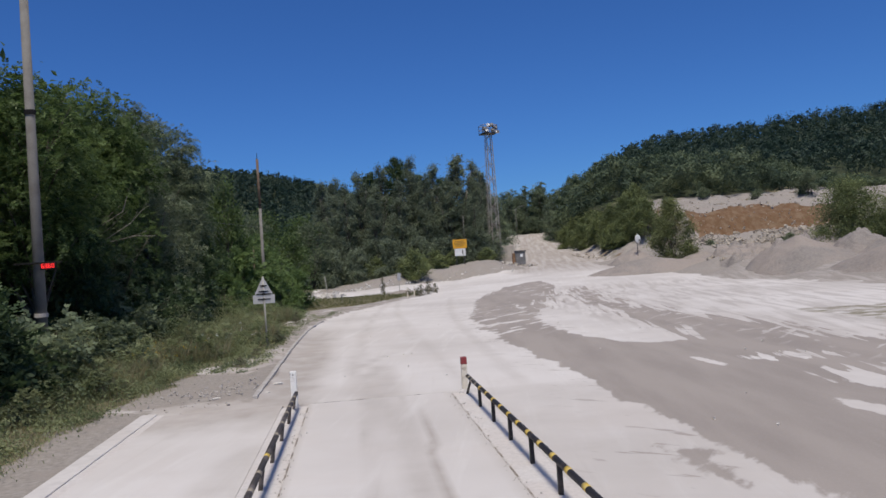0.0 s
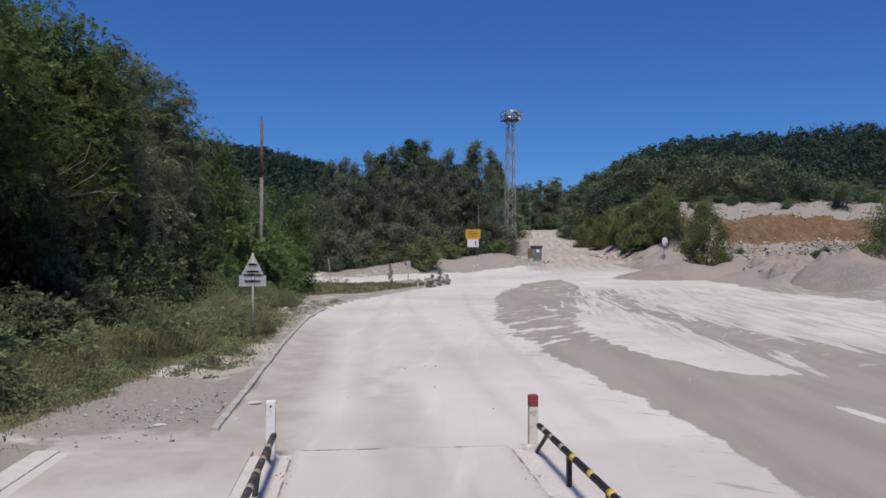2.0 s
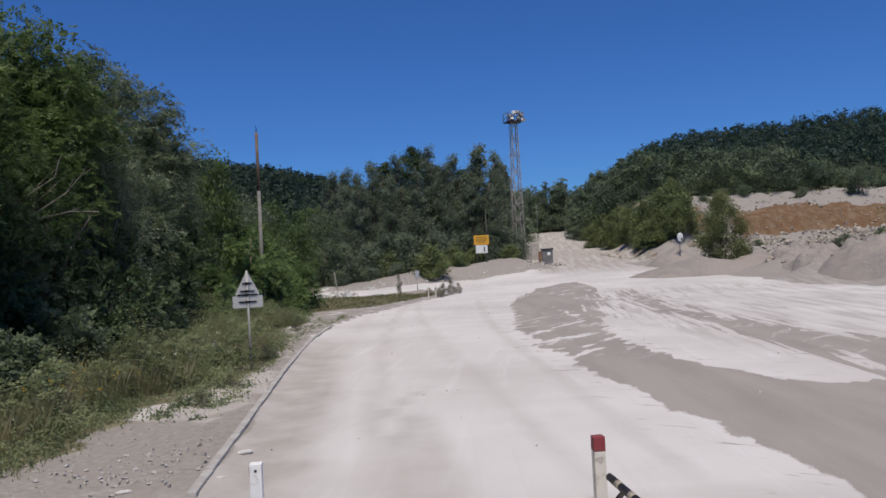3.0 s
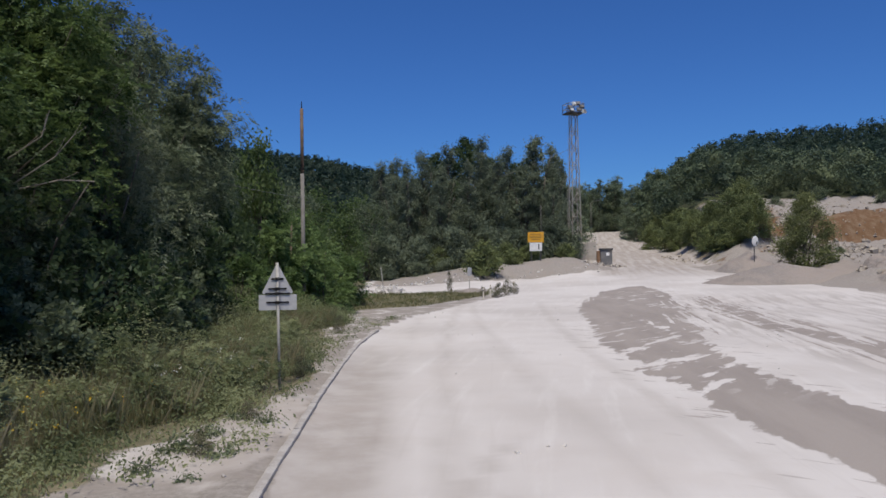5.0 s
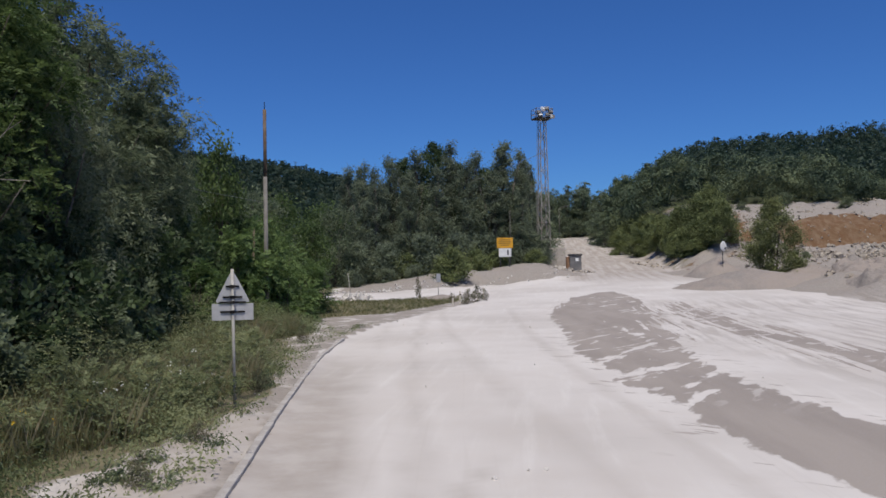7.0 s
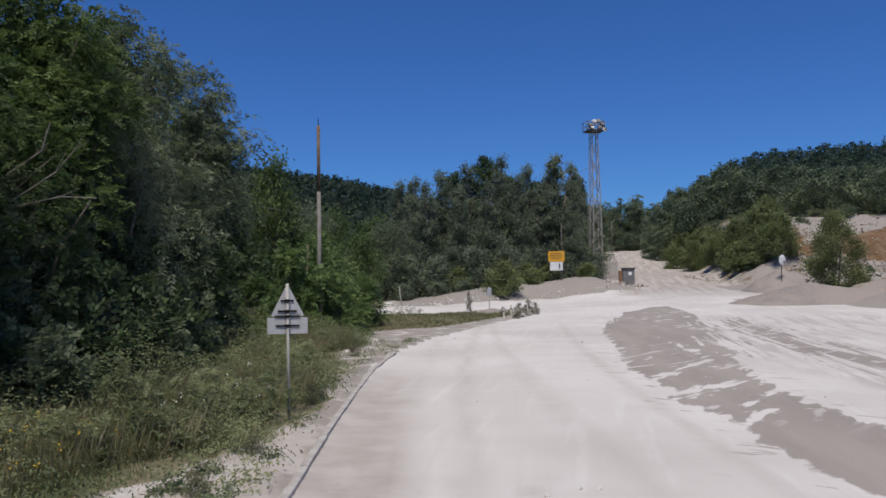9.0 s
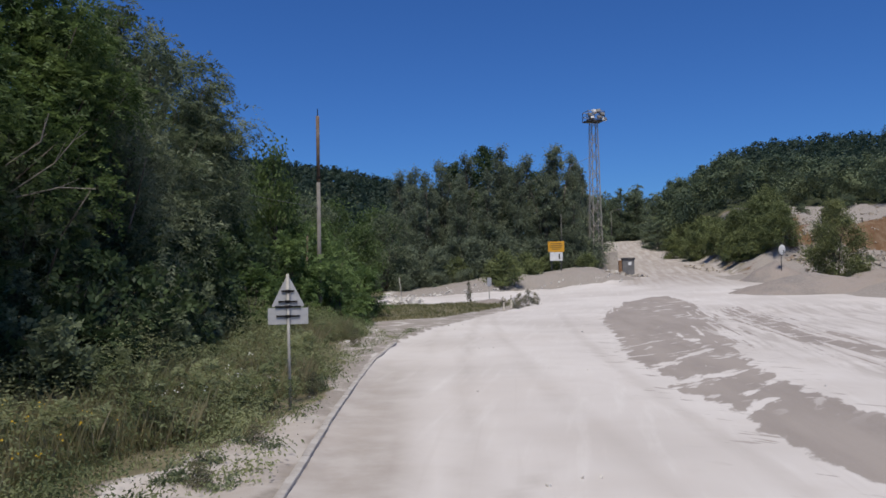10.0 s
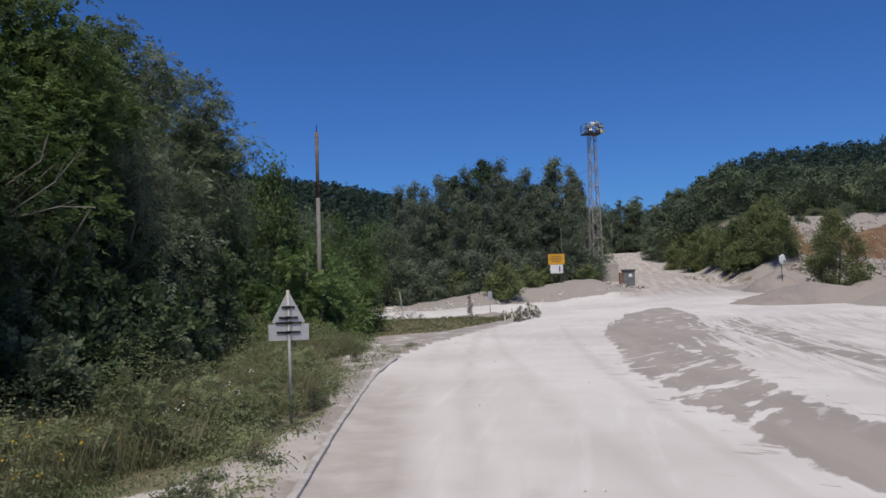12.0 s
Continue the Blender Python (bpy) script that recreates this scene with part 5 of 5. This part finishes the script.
def cable(name, p, q, sag, label, r=0.012):
    pts = []
    for k in range(25):
        t = k / 24
        v = Vector(p).lerp(Vector(q), t)
        v.z -= sag * 4 * t * (1 - t)
        pts.append(v)
    bm = bmesh.new()
    for p0, p1 in zip(pts, pts[1:]):
        rod(bm, p0, p1, r, n=5)
    return tagged(part(name, bm, WIRE), label, "cable")


zn, zm = height(*NEAR), height(*MID)
cable("overhead_cable", (-9.6, 38.0, zn + 5.75), (MID[0], MID[1], zm + 5.45), 0.08, "thin overhead cable running from the trees to the pole", 0.008)


def display():
    x, y = NEAR
    ob = thing("weight_display", "red digital weight display on a bracket at the pole", "display", (x + 0.33, y - 0.24, 3.12))
    part("crossbar", boxed((-0.85, 0.02, 0.06), (0.30, 0.07, 0.10), 0.005), BRACKET, ob, "dark steel crossbar")
    part("housing", boxed((-0.18, -0.06, -0.10), (0.18, 0.03, 0.08), 0.008), BRACKET, ob)
    em = Mat("red_lit_digits", 0.5)
    em.colour((0.5, 0.02, 0.02))
    em.b.inputs["Emission Color"].default_value = (1.0, 0.03, 0.03, 1)
    em.b.inputs["Emission Strength"].default_value = 1.2
    # seven bars a digit: top, middle, bottom, upper and lower at either side
    lit = {6: "abcdef", 8: "abcdefg", 0: "abdefg"}
    bars = {"a": (0, 0.045, 1), "b": (0, -0.055, 1), "c": (0, -0.005, 1), "d": (-0.024, 0.02, 0), "e": (-0.024, -0.03, 0), "f": (0.024, -0.03, 0), "g": (0.024, 0.02, 0)}
    for k, number in enumerate((6, 8, 6, 0)):
        cx = -0.12 + 0.08 * k
        bm = bmesh.new()
        for key in lit[number]:
            bx, bz, flat = bars[key]
            hx, hz = (0.024, 0.007) if flat else (0.007, 0.024)
            box(bm, (cx + bx - hx, -0.066, bz - hz), (cx + bx + hx, -0.06, bz + hz))
        part("digit", bm, em.m, ob, "red glowing digit")


display()


# ---- floodlight mast ----
def mast():
    x, y = 19.3, 101.0
    z = height(x, y)
    top = 19.3 - z
    ob = thing("floodlight_mast", "tall grey steel lattice mast with a floodlight platform", "mast", (x, y, z), turn=10)
    half = lambda h: 0.58 - 0.24 * (h / top) ** 0.85
    corners = [(-1, -1), (1, -1), (1, 1), (-1, 1)]
    for cx, cy in corners:
        part("leg", rodded((cx * half(0), cy * half(0), -0.2), (cx * half(top), cy * half(top), top), 0.062, 0.05, 6), STEEL, ob)
    n = 17
    for k in range(n):
        h0, h1 = top * k / n, top * (k + 1) / n
        for (ax, ay), (bx, by) in zip(corners, corners[1:] + corners[:1]):
            flip = k % 2
            p = (ax * half(h0), ay * half(h0), h0) if flip else (bx * half(h0), by * half(h0), h0)
            q = (bx * half(h1), by * half(h1), h1) if flip else (ax * half(h1), ay * half(h1), h1)
            part("brace", rodded(p, q, 0.034, n=5), STEEL, ob)
            if k % 2 == 0:
                part("tie", rodded((ax * half(h1), ay * half(h1), h1), (bx * half(h1), by * half(h1), h1), 0.03, n=5), STEEL, ob)
    lad = bmesh.new()
    for s in (-0.18, 0.18):
        rod(lad, (-0.98, s, 1.0), (-0.55, s, top), 0.016, n=5)
    for k in range(50):
        h = 1 + (top - 1) * k / 50
        rod(lad, (-0.98 + 0.43 * (h - 1) / (top - 1), -0.18, h), (-0.98 + 0.43 * (h - 1) / (top - 1), 0.18, h), 0.012, n=4)
    part("ladder", lad, STEEL, ob)
    part("platform", boxed((-0.98, -0.85, top), (0.98, 0.85, top + 0.16), 0.02), DARK_STEEL, ob, "dark steel platform deck")
    for h in (0.6, 1.15):
        for p, q in (((-0.98, -0.85), (0.98, -0.85)), ((0.98, -0.85), (0.98, 0.85)), ((0.98, 0.85), (-0.98, 0.85)), ((-0.98, 0.85), (-0.98, -0.85))):
            part("railing", rodded((*p, top + h), (*q, top + h), 0.035, n=6), STEEL, ob)
    for px in (-0.98, -0.45, 0.45, 0.98):
        for py in (-0.85, 0.85):
            part("railing_post", rodded((px, py, top), (px, py, top + (1.55 if abs(px) > 1 and py < 0 else 1.15)), 0.04, n=6), DARK_STEEL, ob)
    for k, (px, pz, tilt) in enumerate(((-0.75, 0.65, 20), (-0.25, 1.05, 35), (0.2, 1.1, -30), (0.7, 0.75, 10), (-0.6, 0.35, 15), (0.35, 0.4, 0), (0.95, 0.2, 25))):
        lamp = part("floodlight", box(bmesh.new(), (-0.27, -0.14, -0.2), (0.27, 0.14, 0.2), 0.05, pose(px, -0.93, top + pz, -25, 0, tilt)), LAMP_WHITE if k in (1, 6) else GREY_METAL, ob, "floodlight housing")
        part("visor", box(bmesh.new(), (-0.24, -0.16, -0.17), (0.24, -0.141, 0.17), 0.01, pose(px, -0.93, top + pz, -25, 0, tilt)), LAMP_WHITE if k % 3 == 1 else GREY_METAL, lamp, "pale floodlight glass")
    cable("mast_guy_cable", (x - 0.4, y, z + top - 4), (x - 12, y + 3, z + 9), 0.3, "thin cable running down from the mast", 0.02)


mast()


# ---- things at the junction ----
def yard_sign():
    x, y = 13.65, 95.0
    z = height(x, y)
    ob = thing("notice_board", "yellow and white notice board on two posts before the grove", "notice board", (x, y, z))
    part("yellow_panel", boxed((-0.87, -0.05, 4.25 - z), (0.87, 0.0, 5.36 - z), 0.01), SIGN_YELLOW, ob, "orange-yellow panel with dark lettering bars")
    part("white_panel", boxed((-0.68, -0.045, 3.30 - z), (0.68, 0.0, 4.22 - z), 0.01), SIGN_WHITE, ob, "white lower panel")
    for k, (w, h) in enumerate(((0.62, 5.13), (0.70, 4.93), (0.66, 4.75), (0.5, 4.55))):
        part("lettering", boxed((-w, -0.056, h - z - 0.045), (w * 0.9, -0.051, h - z + 0.045)), SIGN_INK, ob, "dark bar of unreadable writing")
    part("lettering", boxed((0.25, -0.052, 3.5 - z), (0.38, -0.046, 4.05 - z)), BRACKET, ob, "dark mark on the white panel")
    for px in (-0.5, 0.5):
        part("post", boxed((px - 0.05, 0.002, -0.2), (px + 0.05, 0.10, 5.2 - z), 0.008), DARK_STEEL, ob, "dark steel post")
    thin = thing("slim_pole", "slim grey pole behind the notice board", "pole", (14.5, 96.4, height(14.5, 96.4)))
    part("shaft", rodded((0, 0, -0.2), (0, 0, 6.0), 0.035, 0.025), POLE, thin, smooth=True)


yard_sign()


def cabinet():
    x, y = 20.5, 91.8
    z = height(x, y)
    ob = thing("metal_cabinet", "grey metal cabinet with a white notice, beside the track", "cabinet", (x, y, z), turn=-8)
    part("body", boxed((-0.6, -0.45, 0.06), (0.6, 0.45, 1.62), 0.03), GREY_METAL, ob)
    part("lid", boxed((-0.68, -0.53, 1.62), (0.68, 0.53, 1.82), 0.04), DARK_STEEL, ob, "dark overhanging lid")
    part("notice", boxed((-0.02, -0.462, 1.05), (0.30, -0.452, 1.38), 0.0), SIGN_WHITE, ob, "white notice")
    part("side_sheet", boxed((-0.95, -0.35, 0.0), (-0.62, 0.35, 1.55), 0.03), RUST, ob, "rusty brown sheet leaning at its side")
    part("base", boxed((-0.7, -0.55, -0.15), (0.7, 0.55, 0.06), 0.02), KERB, ob, "concrete base")
    bx, by = 20.75, 102.2
    blk = thing("concrete_block", "weathered beige concrete block at the foot of the mast", "block", (bx, by, height(bx, by)))
    bm = boxed((-1.2, -0.6, -0.2), (1.2, 0.6, 2.1), 0.12)
    for v in bm.verts:
        v.co += Vector((noise.noise(v.co * 1.5), 0, noise.noise(v.co * 1.1 + Vector((4, 0, 0))))) * 0.22
    part("block_body", bm, BEIGE, blk)
    rubble("cabinet_rubble", "dark broken rubble round the metal cabinet", [(rr.uniform(18, 22.3), 91.0 + rr.normal() * 0.5, rr.uniform(0.12, 0.4)) for _ in range(50)], 7, BEIGE)


cabinet()


def street_lamp(x, y, tall, arm):
    ob = thing("street_lamp", "grey street lamp beside the climbing track", "street lamp", (x, y, height(x, y)))
    part("pole", rodded((0, 0, -0.2), (0, 0, tall), 0.06, 0.04), POLE, ob, smooth=True)
    part("arm", rodded((0, 0, tall), (arm, 0, tall + 0.45), 0.035, 0.03), POLE, ob, smooth=True)
    part("lamp_head", boxed((arm - 0.1, -0.12, tall + 0.38), (arm + 0.5, 0.12, tall + 0.50), 0.04), GREY_METAL, ob, "pale lamp head")


street_lamp(32.9, 150, 12.4 - height(32.9, 150), 1.2)


def dish():
    x, y = 30.2, 78.2
    z = height(x, y)
    ob = thing("white_disc", "white round disc on a thin pole above a gravel mound", "disc sign", (x, y, z), turn=30)
    bm = bmesh.new()
    bmesh.ops.create_uvsphere(bm, u_segments=24, v_segments=12, radius=0.45, matrix=Matrix.Translation((0, -0.06, 3.75 - z)) @ Matrix.Diagonal((1, 0.12, 1, 1)))
    part("disc", bm, SIGN_WHITE, ob, smooth=True)
    part("pole", rodded((0, 0.04, -0.3), (0, 0.04, 3.9 - z), 0.035), DARK_STEEL, ob, "thin dark pole")
    part("hub", boxed((0.1, -0.14, 3.45 - z), (0.2, -0.10, 3.7 - z), 0.01), BRACKET, ob, "dark mark on the disc")


dish()


def verge_posts():
    for x, y, tall in [(4.3, 58.0, 0.75), (5.0, 60.5, 0.8), (5.7, 62.5, 0.85), (6.6, 64.5, 0.8), (7.3, 66.5, 0.75)]:
        ob = thing("delineator_post", "small white roadside marker post in tufts of weeds", "post", (x, y, height(x, y)), "roadside marker posts")
        part("post", boxed((-0.04, -0.03, -0.1), (0.04, 0.03, tall), 0.01), WHITE_POST, ob)
        part("band", boxed((-0.042, -0.032, tall * 0.66), (0.042, 0.032, tall * 0.75)), BRACKET, ob, "narrow dark band")


verge_posts()


def back_sign(x, y):
    ob = thing("small_sign", "small grey road sign on a thin pole beside the branch road", "road sign", (x, y, height(x, y)), turn=35)
    part("pole", rodded((0, 0, -0.2), (0, 0, 1.75), 0.03, n=8), PIPE, ob, smooth=True)
    part("plate", boxed((-0.20, -0.04, 1.1), (0.20, -0.025, 1.72), 0.005), GALV, ob, "grey sheet metal plate")


back_sign(4.35, 69.3)
heap(4.4, 67.0, 2.0, 0.9, 0.30, 5, 21, "small flat heap of grey gravel on the meadow")
rubble("roadside_boulders", "pale boulders at the end of the branch road", [(-2.0 + rr.normal() * 0.5, 69.5 + rr.normal() * 0.9, rr.uniform(0.15, 0.5)) for _ in range(36)], 21, PALE_STONE)
rubble("bank_boulders", "grey broken rock on the bank below the grove", [(x, float(bank_front(x)) + 0.3 + abs(rr.normal()) * 1.8, rr.uniform(0.08, 0.26)) for x in rr.uniform(-4, 10, 60)], 22, PALE_STONE)
TUFT = leafy("brown_weeds", (0.085, 0.085, 0.05), (0.20, 0.185, 0.115), through=0.4)
lean = thing("leaning_post", "short pale grey post leaning at the edge of the valley", "post", (-2.35, 78.0, height(-2.35, 78.0)))
part("post", rodded((0, 0, -0.2), (-0.22, 0, 1.7), 0.045, 0.03), PIPE, lean, smooth=True)
tuft = tree("weed_clump", "tall straggly weed clump at the road edge", "weeds", 51, 0.9, 0.40, 0.05, 1500, 0.055, TUFT, 22, DOME, 0.006, 6, 0.35, 0.1, "weed clumps at the road edge")
plant(tuft, [(5.2, 59.6, 15, 0.9, 0.9), (7.0, 63.8, 45, 0.9, 1.0), (6.6, 66.4, 200, 0.8, 0.8), (5.6, 61.0, 0, 1.0, 1.0), (6.3, 62.2, 90, 1.1, 1.1), (4.6, 61.6, 180, 0.8, 0.9), (2.9, 70.0, 30, 0.8, 2.0), (-2.6, 38.6, 250, 0.7, 1.0), (-2.5, 28.4, 10, 0.7, 0.75), (-2.9, 21.9, 70, 0.6, 0.6), (-3.2, 23.0, 70, 0.5, 0.45), (-2.75, 24.2, 170, 0.6, 0.6)])

rosette = tree("weed_plant", "low spreading green weed in the white gravel", "weed", 52, 0.18, 0.36, 0.03, 230, 0.08, LEAF_B, 12, DOME, 0.006, 4, 0.42, -0.2, "low weeds on the gravel verge")
plant(rosette, [(-3.1, 22.2, 0, 1.0, 1.0), (-2.5, 21.8, 60, 0.8, 0.9), (-2.4, 23.7, 130, 0.6, 1.4), (-3.1, 23.0, 200, 0.7, 1.2), (-3.4, 22.0, 270, 0.6, 1.0), (-2.4, 28.9, 30, 0.7, 2.0), (-2.6, 29.6, 90, 0.6, 2.2), (-2.9, 24.3, 10, 0.7, 1.2), (-3.4, 21.2, 110, 0.7, 0.9), (-2.75, 20.7, 190, 0.6, 0.9)])


# ---- loose stones ----
def loose_stone(x, y, size, label):
    bm = bmesh.new()
    bmesh.ops.create_icosphere(bm, subdivisions=2, radius=size, matrix=Matrix.Diagonal((1.4, 0.9, 0.5, 1)))
    for v in bm.verts:
        v.co += Vector((noise.noise(v.co * 6), noise.noise(v.co * 6 + Vector((3, 0, 0))), noise.noise(v.co * 6 + Vector((0, 3, 0))))) * size * 0.35
    ob = tagged(part("stone", bm, PALE_STONE), label, "stone", "loose stones by the kerb")
    ob.location = (x, y, height(x, y) + size * 0.3)


loose_stone(-1.5, 17.9, 0.075, "pale flat stone lying beside the kerb")
loose_stone(-1.62, 16.7, 0.045, "small pale stone lying beside the kerb")
loose_stone(-2.6, 16.3, 0.06, "pale stone lying on the gravel verge")
